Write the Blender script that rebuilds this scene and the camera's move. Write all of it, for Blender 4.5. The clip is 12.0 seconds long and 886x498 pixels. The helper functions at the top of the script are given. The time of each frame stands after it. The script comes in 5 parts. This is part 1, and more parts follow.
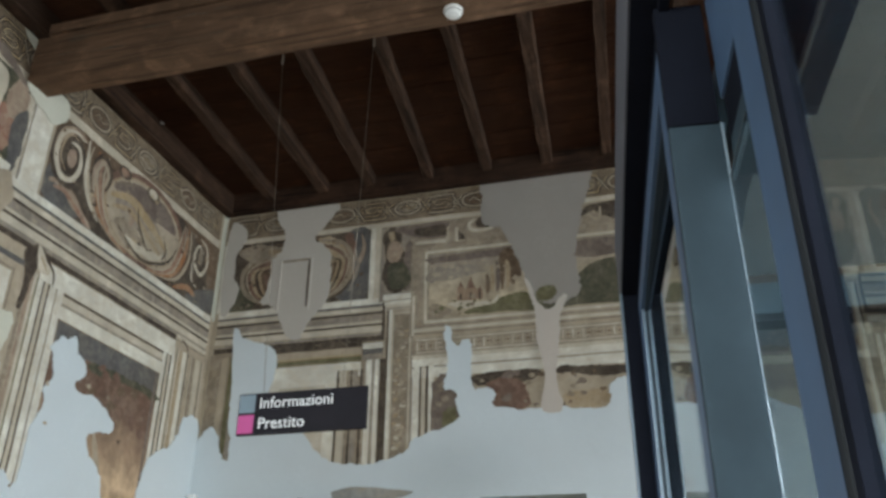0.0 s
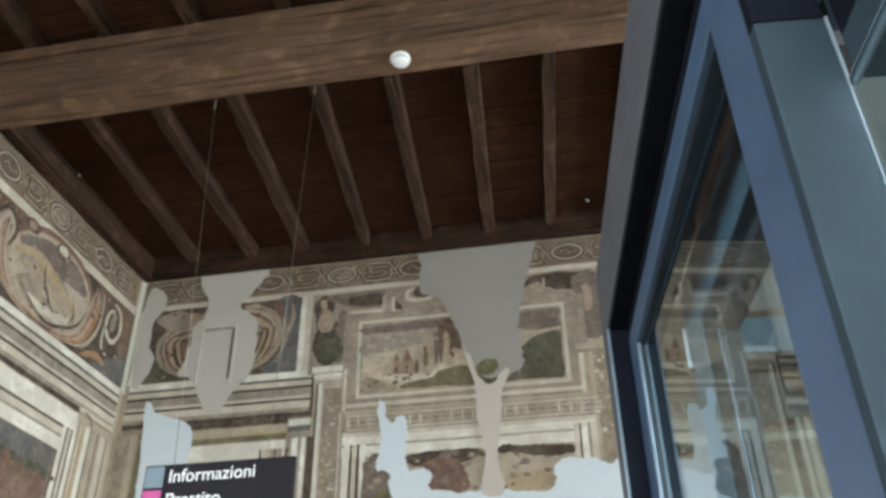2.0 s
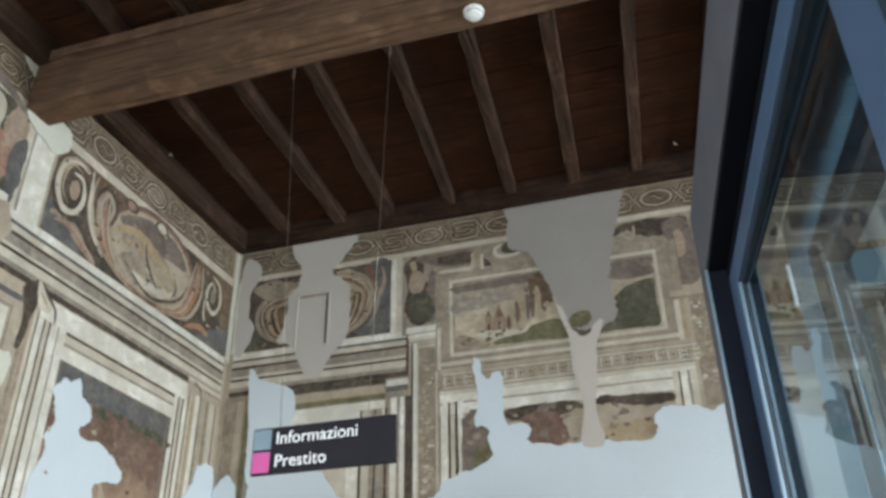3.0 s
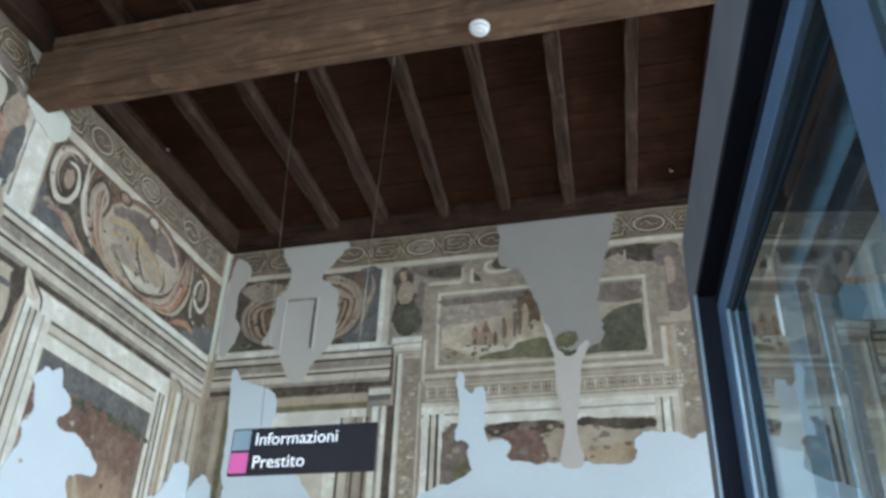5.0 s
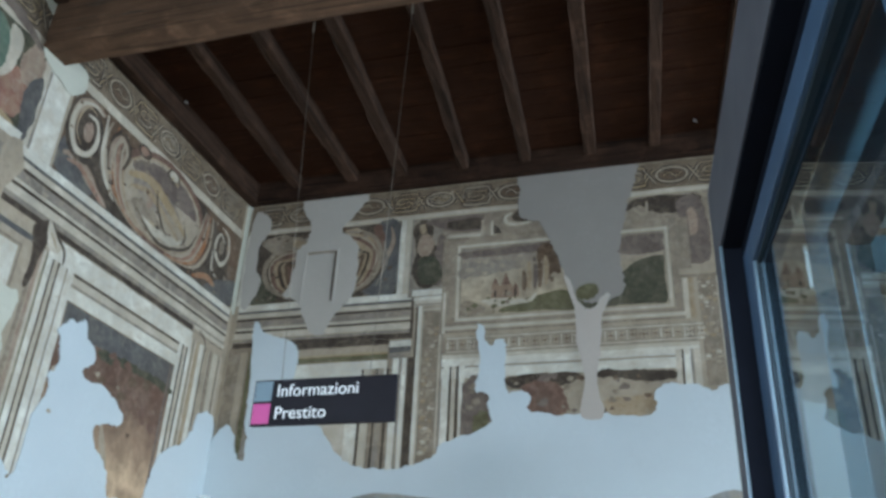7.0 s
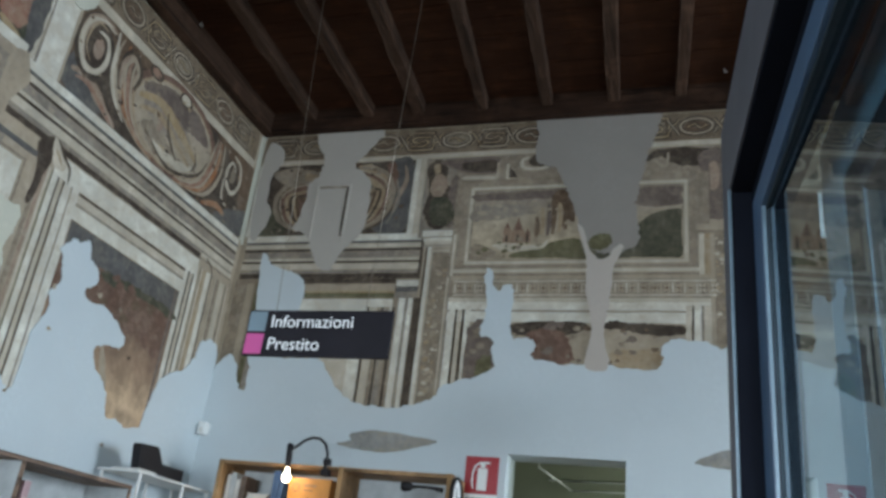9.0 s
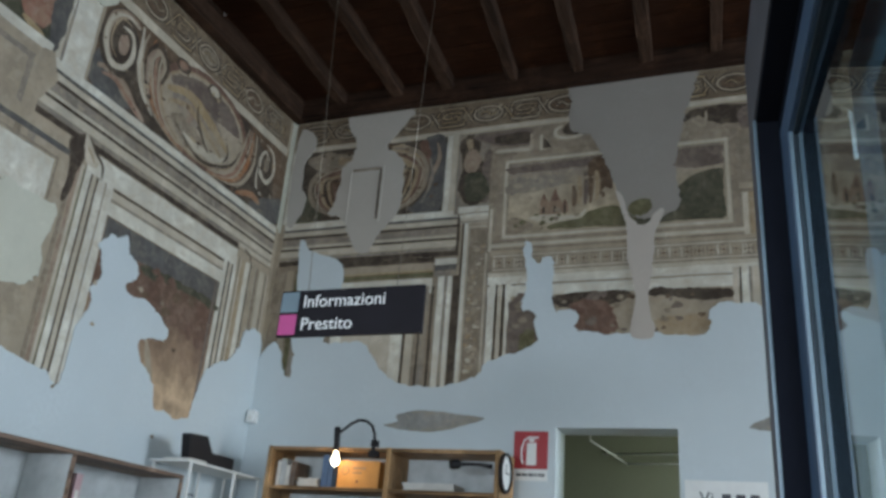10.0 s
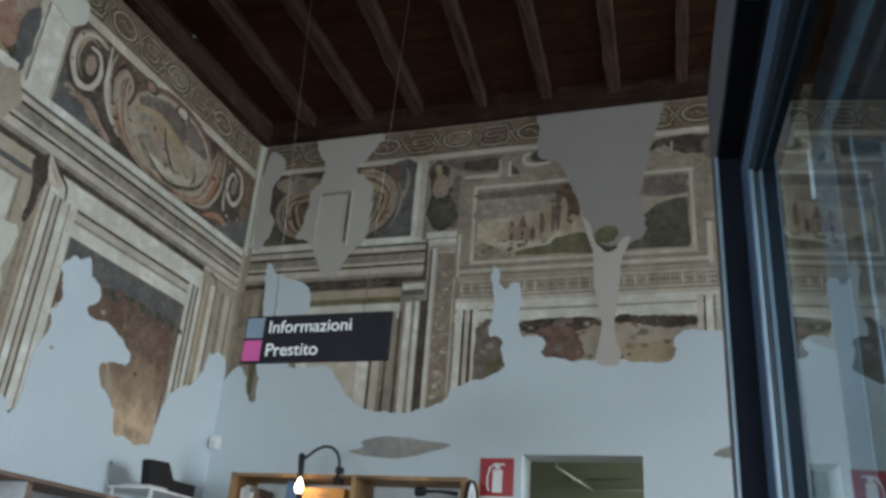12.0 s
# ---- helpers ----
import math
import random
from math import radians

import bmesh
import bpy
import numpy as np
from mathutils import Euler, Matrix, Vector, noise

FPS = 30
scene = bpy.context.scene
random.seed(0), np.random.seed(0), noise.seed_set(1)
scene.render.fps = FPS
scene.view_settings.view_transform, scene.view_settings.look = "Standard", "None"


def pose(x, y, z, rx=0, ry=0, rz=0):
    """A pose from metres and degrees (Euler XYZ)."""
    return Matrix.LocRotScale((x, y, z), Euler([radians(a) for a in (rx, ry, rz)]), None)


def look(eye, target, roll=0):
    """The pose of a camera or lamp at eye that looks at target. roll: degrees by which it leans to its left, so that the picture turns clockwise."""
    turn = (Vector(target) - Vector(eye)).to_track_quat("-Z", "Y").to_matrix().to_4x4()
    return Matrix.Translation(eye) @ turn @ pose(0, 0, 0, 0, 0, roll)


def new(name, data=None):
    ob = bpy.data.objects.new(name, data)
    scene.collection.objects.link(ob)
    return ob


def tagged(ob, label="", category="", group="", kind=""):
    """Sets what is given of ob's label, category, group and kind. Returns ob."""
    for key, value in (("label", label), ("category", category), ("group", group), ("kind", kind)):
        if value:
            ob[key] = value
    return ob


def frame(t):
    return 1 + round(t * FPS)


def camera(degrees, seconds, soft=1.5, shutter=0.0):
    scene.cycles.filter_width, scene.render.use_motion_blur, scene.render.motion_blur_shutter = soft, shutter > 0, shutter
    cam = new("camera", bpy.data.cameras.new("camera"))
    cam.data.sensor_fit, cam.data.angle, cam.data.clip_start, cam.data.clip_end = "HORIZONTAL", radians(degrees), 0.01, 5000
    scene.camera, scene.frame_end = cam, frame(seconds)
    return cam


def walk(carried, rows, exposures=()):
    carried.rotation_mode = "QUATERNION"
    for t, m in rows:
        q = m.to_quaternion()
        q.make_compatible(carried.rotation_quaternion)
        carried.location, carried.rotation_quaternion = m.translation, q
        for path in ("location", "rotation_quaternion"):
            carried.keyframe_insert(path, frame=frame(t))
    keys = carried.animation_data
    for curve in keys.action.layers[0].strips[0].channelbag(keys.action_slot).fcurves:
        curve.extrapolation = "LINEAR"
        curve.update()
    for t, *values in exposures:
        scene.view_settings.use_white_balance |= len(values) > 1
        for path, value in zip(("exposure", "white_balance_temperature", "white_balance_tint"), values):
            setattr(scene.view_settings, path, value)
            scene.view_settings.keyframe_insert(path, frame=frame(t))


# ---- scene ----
cam = camera(56.0, 12.0, soft=3.2)

PATH = [
    (0, 0.106, -0.703, 1.458, 116.26, -0.48, 15.29),
    (0.5, 0.016, -0.552, 1.444, 118.84, -4.03, 9.65),
    (1, -0.055, -0.402, 1.474, 120.86, 0.94, 7.70),
    (1.5, -0.050, -0.314, 1.477, 122.07, 2.29, 11.17),
    (2, -0.072, -0.310, 1.483, 122.43, 0.72, 10.32),
    (2.5, -0.082, -0.293, 1.483, 120.59, 0.82, 15.01),
    (3, -0.083, -0.287, 1.481, 119.68, 0.72, 17.20),
    (3.2, -0.082, -0.289, 1.483, 120.20, 0.58, 16.36),
    (4.8, -0.087, -0.299, 1.464, 120.90, -1.93, 14.95),
    (5, -0.087, -0.290, 1.469, 120.63, -2.05, 14.86),
    (5.5, -0.088, -0.286, 1.469, 121.38, -1.12, 16.08),
    (6, -0.093, -0.262, 1.485, 118.37, -2.06, 16.83),
    (6.5, -0.096, -0.264, 1.482, 117.58, -3.03, 16.68),
    (7, -0.094, -0.263, 1.482, 117.33, -2.58, 16.14),
    (7.2, -0.091, -0.261, 1.481, 117.28, -2.40, 16.01),
    (8.8, -0.045, -0.120, 1.489, 115.97, -6.66, 18.15),
    (9, -0.053, -0.117, 1.510, 113.60, -6.16, 16.05),
    (9.5, -0.066, -0.115, 1.496, 111.92, -5.22, 16.92),
    (10, -0.009, -0.000, 1.489, 112.16, -4.31, 20.33),
    (10.5, 0.012, 0.020, 1.508, 112.79, -3.96, 19.29),
    (11, 0.004, 0.006, 1.505, 113.14, -3.28, 18.34),
    (11.5, -0.003, -0.006, 1.506, 113.34, -4.24, 17.89),
    (12, -0.002, -0.006, 1.505, 113.90, -4.04, 18.10),
]
EXPOSURES = [(0.0, -0.08, 6850, 8), (0.5, 0.2, 6850, 8), (1.0, 0.43, 6850, 8), (2.0, 0.60, 6850, 8), (3.2, 0.43, 6550, 8), (4.8, 0.53, 6000, 6), (5.5, 0.5, 5900, 5), (6.5, 0.17, 5850, 4),
             (7.2, 0.1, 5850, 4), (8.8, -0.13, 6100, 6), (10.0, -0.43, 6220, 7), (12.0, -0.41, 6280, 7)]
walk(cam, [(t, pose(*row)) for t, *row in PATH], EXPOSURES)

# ---- world and light ----
world = bpy.data.worlds.new("sky")
scene.world = world
world.use_nodes = True
sky = world.node_tree.nodes.new("ShaderNodeTexSky")
sky.sky_type, sky.sun_disc, sky.sun_elevation, sky.sun_rotation = "NISHITA", False, radians(38), radians(200)
world.node_tree.links.new(sky.outputs[0], world.node_tree.nodes["Background"].inputs["Color"])
world.node_tree.nodes["Background"].inputs["Strength"].default_value = 0.12


def area_lamp(name, place, target, width, height, watts, colour):
    data = bpy.data.lights.new(name, "AREA")
    data.shape, data.size, data.size_y, data.energy, data.color = "RECTANGLE", width, height, watts, colour
    ob = new(name, data)
    ob.matrix_world = look(place, target)
    return ob


DAY = (0.80, 0.90, 1.0)
area_lamp("daylight_south", (-2.0, -4.36, 1.9), (-2.0, 2.0, -6.0), 2.9, 2.5, 500, DAY)
area_lamp("daylight_south_far", (1.6, -4.36, 1.9), (1.2, 2.0, -3.4), 1.85, 2.5, 330, DAY)
area_lamp("daylight_east", (7.46, 4.4, 3.0), (-3.9, 4.3, -0.5), 2.1, 2.5, 720, DAY)


# ---- materials ----
def nodes_of(name):
    m = bpy.data.materials.new(name)
    m.use_nodes = True
    t = m.node_tree
    return m, t, t.nodes["Principled BSDF"]


def mixed(t, factor, a, b, blend="MIX"):
    n = t.nodes.new("ShaderNodeMix")
    n.data_type, n.blend_type = "RGBA", blend
    for socket, value in ((0, factor), (6, a), (7, b)):
        if isinstance(value, (int, float)):
            n.inputs[socket].default_value = value
        elif isinstance(value, tuple):
            n.inputs[socket].default_value = (*value, 1)
        else:
            t.links.new(value, n.inputs[socket])
    return n.outputs[2]


def noisy(t, scale, detail=4.0, low=0.35, high=0.65, stretch=(1, 1, 1), rough=0.6):
    g = t.nodes.new("ShaderNodeNewGeometry")
    v = t.nodes.new("ShaderNodeVectorMath")
    v.operation = "MULTIPLY"
    v.inputs[1].default_value = stretch
    t.links.new(g.outputs["Position"], v.inputs[0])
    n = t.nodes.new("ShaderNodeTexNoise")
    n.inputs["Scale"].default_value, n.inputs["Detail"].default_value, n.inputs["Roughness"].default_value = scale, detail, rough
    t.links.new(v.outputs[0], n.inputs["Vector"])
    r = t.nodes.new("ShaderNodeMapRange")
    r.inputs["From Min"].default_value, r.inputs["From Max"].default_value = low, high
    t.links.new(n.outputs["Fac"], r.inputs["Value"])
    return r.outputs["Result"]


def scaled(t, value, k):
    n = t.nodes.new("ShaderNodeMath")
    n.operation = "MULTIPLY"
    n.inputs[1].default_value = k
    t.links.new(value, n.inputs[0])
    return n.outputs[0]


def bumped(t, p, height, strength, distance=0.004):
    b = t.nodes.new("ShaderNodeBump")
    b.inputs["Strength"].default_value, b.inputs["Distance"].default_value = strength, distance
    t.links.new(height, b.inputs["Height"])
    t.links.new(b.outputs[0], p.inputs["Normal"])


def shade(c, k):
    return tuple(min(1.0, v * k) for v in c)


def fresco(name, colour, wear=0.5, pale=(0.52, 0.47, 0.39)):
    """Old mural paint: blotches, brush streaks, and spots rubbed down to the pale ground."""
    m, t, p = nodes_of(name)
    c = mixed(t, noisy(t, 5.0, 5), shade(colour, 0.62), shade(colour, 1.3))
    c = mixed(t, noisy(t, 26.0, 4, 0.3, 0.7), shade(colour, 0.75), c)
    rubbed = mixed(t, (0.3 + 0.4 * wear) * (1.0 if max(colour) > 0.2 else 0.4), colour, pale)
    c = mixed(t, noisy(t, 7.0, 9, 0.56 - 0.1 * wear, 0.86 - 0.1 * wear, rough=0.72), c, rubbed)
    c = mixed(t, noisy(t, 2.2, 3, 0.5, 0.8), c, shade(colour, 0.55))
    flaked = mixed(t, 0.5 if max(colour) > 0.2 else 0.12, colour, (0.33, 0.27, 0.185))
    c = mixed(t, noisy(t, 13.0, 10, 0.49, 0.60, rough=0.75), c, flaked)
    # patches worn thin down to the sandy ground, the same across every paint, and grimy streaks running down
    worn, specks, streaks = (0.3, 0.3, 0.26) if max(colour) > 0.55 else (0.4, 0.36, 0.4) if max(colour) > 0.2 else (0.13, 0.1, 0.4)
    c = mixed(t, scaled(t, noisy(t, 3.3, 11, 0.47, 0.64, rough=0.74), worn), c, (0.37, 0.305, 0.22))
    c = mixed(t, scaled(t, noisy(t, 17.0, 8, 0.54, 0.62, rough=0.7), specks), c, (0.46, 0.40, 0.31))
    c = mixed(t, scaled(t, noisy(t, 2.6, 7, 0.48, 0.72, (2.4, 2.4, 0.7), 0.68), streaks), c, shade(colour, 0.5))
    dust = t.nodes.new("ShaderNodeMapRange")
    dust.inputs["To Min"].default_value, dust.inputs["To Max"].default_value = 0.0, 0.2 if max(colour) > 0.2 else 0.07
    t.links.new(noisy(t, 1.7, 8, 0.3, 0.7, rough=0.7), dust.inputs["Value"])
    c = mixed(t, dust.outputs[0], c, (0.31, 0.25, 0.17))
    t.links.new(c, p.inputs["Base Color"])
    p.inputs["Roughness"].default_value = 0.85
    p.inputs["Specular IOR Level"].default_value = 0.25
    bumped(t, p, noisy(t, 60.0, 3, 0, 1), 0.25)
    return m


def faded(name, upper, lower, high, low):
    """Mural paint that passes from one colour to another down the wall, unevenly."""
    m = fresco(name, upper, 0.4)
    t = m.node_tree
    p = t.nodes["Principled BSDF"]
    old = p.inputs["Base Color"].links[0].from_socket
    g = t.nodes.new("ShaderNodeNewGeometry")
    x = t.nodes.new("ShaderNodeSeparateXYZ")
    t.links.new(g.outputs["Position"], x.inputs[0])
    add = t.nodes.new("ShaderNodeMath")
    add.operation = "MULTIPLY_ADD"
    add.inputs[1].default_value = 0.5 * (high - low)
    t.links.new(noisy(t, 5.0, 6, 0.2, 0.8), add.inputs[0])
    t.links.new(x.outputs["Z"], add.inputs[2])
    r = t.nodes.new("ShaderNodeMapRange")
    r.inputs["From Min"].default_value, r.inputs["From Max"].default_value = low + 0.25 * (high - low), high + 0.25 * (high - low)
    t.links.new(add.outputs[0], r.inputs["Value"])
    under = mixed(t, noisy(t, 8.0, 6), shade(lower, 0.65), shade(lower, 1.25))
    t.links.new(mixed(t, r.outputs[0], under, old), p.inputs["Base Color"])
    return m


def plaster(name, colour, spread=0.10, scale=1.6):
    m, t, p = nodes_of(name)
    c = mixed(t, noisy(t, scale, 5, 0.3, 0.7), shade(colour, 1 - spread), shade(colour, 1 + spread * 0.4))
    c = mixed(t, noisy(t, 34.0, 3, 0.35, 0.7), shade(colour, 0.95), c)
    t.links.new(c, p.inputs["Base Color"])
    p.inputs["Roughness"].default_value = 0.9
    p.inputs["Specular IOR Level"].default_value = 0.2
    bumped(t, p, noisy(t, 22.0, 6, 0, 1), 0.18, 0.006)
    return m


def wood(name, colour, along, rough=0.7, contrast=0.45, cracks=0.35):
    """Timber with its grain along one axis (0, 1, 2), stains and knots."""
    m, t, p = nodes_of(name)
    stretch = [9.0, 9.0, 9.0]
    stretch[along] = 0.7
    info = t.nodes.new("ShaderNodeObjectInfo")
    grain = noisy(t, 3.0, 7, 0.3, 0.7, tuple(stretch))
    c = mixed(t, grain, shade(colour, 1 - contrast), shade(colour, 1 + contrast * 0.7))
    c = mixed(t, noisy(t, 2.4, 4, 0.45, 0.75), c, shade(colour, 0.5))
    c = mixed(t, noisy(t, 5.0, 6, 0.52, 0.75), c, shade(colour, 2.0))
    tone = t.nodes.new("ShaderNodeMapRange")
    tone.inputs["To Min"].default_value, tone.inputs["To Max"].default_value = 0.0, 0.4
    t.links.new(info.outputs["Random"], tone.inputs["Value"])
    c = mixed(t, tone.outputs[0], c, shade(colour, 0.6))
    t.links.new(c, p.inputs["Base Color"])
    p.inputs["Roughness"].default_value = rough
    p.inputs["Specular IOR Level"].default_value = 0.15
    split = noisy(t, 2.2, 8, 0.40, 0.46, tuple(v * 1.5 if i != along else 0.5 for i, v in enumerate(stretch)))
    t.links.new(mixed(t, split, shade(colour, cracks), c), p.inputs["Base Color"])
    bumped(t, p, grain, 0.8, 0.012)
    return m


def plain(name, colour, rough=0.5, metal=0.0, spread=0.12, gloss=0.5):
    m, t, p = nodes_of(name)
    c = mixed(t, noisy(t, 8.0, 4), shade(colour, 1 - spread), shade(colour, 1 + spread))
    t.links.new(c, p.inputs["Base Color"])
    p.inputs["Roughness"].default_value, p.inputs["Metallic"].default_value = rough, metal
    p.inputs["Specular IOR Level"].default_value = gloss
    bumped(t, p, noisy(t, 90.0, 2, 0, 1), 0.05, 0.002)
    return m


def glowing(name, colour, strength):
    m, t, p = nodes_of(name)
    p.inputs["Emission Color"].default_value, p.inputs["Emission Strength"].default_value = (*colour, 1), strength
    p.inputs["Base Color"].default_value = (*colour, 1)
    return m


def glass(name, tint):
    m, t, p = nodes_of(name)
    p.inputs["Base Color"].default_value = (*tint, 1)
    p.inputs["Transmission Weight"].default_value, p.inputs["Roughness"].default_value, p.inputs["IOR"].default_value = 1.0, 0.0, 1.52
    return m


WALL = plaster("wall_plaster", (0.575, 0.63, 0.652), 0.09)
SOFFIT = plaster("soffit_panel", (0.58, 0.61, 0.60), 0.35, 1.8)
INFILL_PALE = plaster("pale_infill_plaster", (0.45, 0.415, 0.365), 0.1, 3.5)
INFILL = plaster("infill_plaster", (0.29, 0.262, 0.235), 0.12, 3.0)
INFILL_ROSE = plaster("rose_infill_plaster", (0.50, 0.445, 0.39), 0.1, 3.0)
LINE_WHITE = plaster("corner_plaster", (0.58, 0.57, 0.475), 0.15, 5.0)
# unseen floor; its warm brown is picked to bounce light onto the upper walls
FLOOR = plaster("floor_brown", (0.19, 0.13, 0.085), 0.25, 2.0)
CREAM = fresco("paint_cream", (0.63, 0.56, 0.45), 0.3)
IVORY = fresco("paint_ivory", (0.84, 0.80, 0.69), 0.1, (0.80, 0.77, 0.68))
SAND = fresco("paint_sand", (0.44, 0.362, 0.27), 0.5)
OCHRE = fresco("paint_ochre", (0.38, 0.275, 0.165), 0.6)
GOLD = fresco("paint_gold", (0.42, 0.30, 0.16), 0.4)
TAUPE = fresco("paint_taupe", (0.25, 0.20, 0.15), 0.6)
FRIEZE = fresco("paint_frieze", (0.185, 0.136, 0.09), 0.5)
BROWN = fresco("paint_brown", (0.125, 0.078, 0.048), 0.5)
UMBER = fresco("paint_umber", (0.052, 0.037, 0.028), 0.4)
RUST = fresco("paint_rust", (0.36, 0.14, 0.055), 0.4)
TERRA = fresco("paint_terracotta", (0.30, 0.13, 0.09), 0.5)
RED_BROWN = fresco("paint_red_brown", (0.17, 0.095, 0.07), 0.35)
SLATE = fresco("paint_slate", (0.105, 0.103, 0.102), 0.5)
GREY = fresco("paint_grey", (0.265, 0.23, 0.195), 0.5)
OLIVE = fresco("paint_olive", (0.13, 0.12, 0.06), 0.5)
MOSS = fresco("paint_moss", (0.062, 0.064, 0.040), 0.4)
# sky paint also toned down for the dimmer light high on the right
SKY_TAN = faded("paint_sky", (0.26, 0.22, 0.19), (0.44, 0.36, 0.255), 4.75, 4.35)
PANEL = faded("paint_panel", (0.155, 0.085, 0.06), (0.49, 0.35, 0.225), 3.1, 2.62)
MAUVE = fresco("paint_mauve", (0.165, 0.125, 0.105), 0.5)
BRICK_ROSE = fresco("paint_brick_rose", (0.28, 0.175, 0.12), 0.4)
# darker tan: weaker light at the wall's upper right is put into the colour
FRAME_TAN_DIM = fresco("paint_frame_tan_dim", (0.29, 0.235, 0.18), 0.5)
SMUDGE = fresco("paint_smudge", (0.33, 0.325, 0.31), 0.2)
FLESH = fresco("paint_rose", (0.34, 0.24, 0.18), 0.5)
SEA = fresco("paint_green", (0.13, 0.19, 0.14), 0.4)

BEAM = wood("beam_oak", (0.150, 0.087, 0.052), 0, 0.75, 0.36, 0.45)
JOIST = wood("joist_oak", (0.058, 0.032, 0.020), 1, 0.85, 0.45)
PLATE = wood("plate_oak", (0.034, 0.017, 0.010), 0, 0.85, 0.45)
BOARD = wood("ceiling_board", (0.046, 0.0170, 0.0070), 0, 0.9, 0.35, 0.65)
PINE = wood("pine", (0.38, 0.23, 0.11), 2, 0.5, 0.2)
PINE_FLAT = wood("pine_board", (0.36, 0.22, 0.11), 0, 0.5, 0.2)
PINE_SIDE = wood("pine_top", (0.25, 0.17, 0.125), 1, 0.5, 0.2)
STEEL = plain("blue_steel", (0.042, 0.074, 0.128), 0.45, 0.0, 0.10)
# blue steel lightened: stronger light on the inner frame is put into the colour
STEEL_LIT = plain("lit_blue_steel", (0.125, 0.20, 0.25), 0.5, 0.0, 0.10)
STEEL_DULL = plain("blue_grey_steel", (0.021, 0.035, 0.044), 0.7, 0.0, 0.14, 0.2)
CASING = plain("grey_casing", (0.073, 0.073, 0.083), 0.6, 0.0, 0.12, 0.3)
SEAL_DARK = plain("dark_teal_seal", (0.010, 0.018, 0.026), 0.6, 0.0, 0.15, 0.3)
RUBBER = plain("black_gasket", (0.006, 0.007, 0.011), 0.85, 0.0, 0.12, 0.05)
GASKET_GREY = plain("dark_grey_rubber", (0.024, 0.026, 0.028), 0.95, 0.0, 0.15, 0.03)
BEAD = plain("bright_bead", (0.20, 0.25, 0.29), 0.45, 0.2)
BEAD_SOFT = plain("pale_bead", (0.12, 0.17, 0.21), 0.4)
CLEAR = glass("clear_glass", (0.56, 0.65, 0.67))
PANE = glass("pane_glass", (0.56, 0.69, 0.73))
BLACK = plain("black_plastic", (0.010, 0.009, 0.011), 0.6, 0.0, 0.12, 0.3)
WHITE = plain("white_paint", (0.72, 0.72, 0.70), 0.5, 0.0, 0.05)
SIGN_BLACK = plain("sign_black", (0.014, 0.012, 0.016), 0.7, 0.0, 0.1, 0.2)
SIGN_WHITE = plain("sign_white", (0.95, 0.95, 0.94), 0.6, 0.0, 0.02)
SIGN_GREY = plain("sign_blue_grey", (0.17, 0.23, 0.27), 0.5, 0.0, 0.05)
SIGN_PINK = plain("sign_pink", (0.52, 0.075, 0.26), 0.5, 0.0, 0.05)
RED = plain("sign_red", (0.34, 0.013, 0.02), 0.45, 0.0, 0.06)
INK = plain("ink", (0.05, 0.05, 0.055), 0.6)
PAPER = plain("paper", (0.62, 0.60, 0.56), 0.7)
CARD = plain("orange_card", (0.50, 0.23, 0.05), 0.6, 0.0, 0.15)
BLUE_FILE = plain("blue_folder", (0.05, 0.09, 0.18), 0.5)
PINK_FILE = plain("pink_folder", (0.50, 0.33, 0.34), 0.5)
YELLOW_FILE = plain("yellow_folder", (0.42, 0.30, 0.07), 0.5)
GREY_BACK = plain("grey_panel", (0.46, 0.48, 0.48), 0.7)
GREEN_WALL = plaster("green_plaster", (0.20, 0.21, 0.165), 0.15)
BULB = glowing("bulb_glow", (1.0, 0.80, 0.55), 14.0)
CABLE = plain("steel_cable", (0.22, 0.19, 0.15), 0.4, 0.7)


# ---- building ----
def add_box(bm, x0, x1, y0, y1, z0, z1):
    vs = [bm.verts.new((x, y, z)) for z in (z0, z1) for x, y in ((x0, y0), (x1, y0), (x1, y1), (x0, y1))]
    return [bm.faces.new([vs[i] for i in q]) for q in ((3, 2, 1, 0), (4, 5, 6, 7), (0, 1, 5, 4), (1, 2, 6, 5), (2, 3, 7, 6), (3, 0, 4, 7))]


def boxed(*boxes, bevel=0.0):
    bm = bmesh.new()
    for b in boxes:
        add_box(bm, *b)
    if bevel:
        bmesh.ops.bevel(bm, geom=list(bm.edges), offset=bevel, segments=2, profile=0.7, affect="EDGES")
    return bm


def tube(bm, points, radius, sides=10):
    """A round bar along points."""
    pts = [Vector(p) for p in points]
    rings = []
    for i, p in enumerate(pts):
        d = (pts[min(i + 1, len(pts) - 1)] - pts[max(i - 1, 0)]).normalized()
        a = d.orthogonal().normalized() if not rings else (last - last.dot(d) * d).normalized()
        last = a
        b = d.cross(a)
        r = radius[i] if isinstance(radius, (list, tuple)) else radius
        rings.append([bm.verts.new(p + r * (math.cos(k * math.tau / sides) * a + math.sin(k * math.tau / sides) * b)) for k in range(sides)])
    for r0, r1 in zip(rings, rings[1:]):
        for k in range(sides):
            bm.faces.new((r0[k], r0[(k + 1) % sides], r1[(k + 1) % sides], r1[k]))
    bm.faces.new(rings[0][::-1])
    bm.faces.new(rings[-1])
    return bm


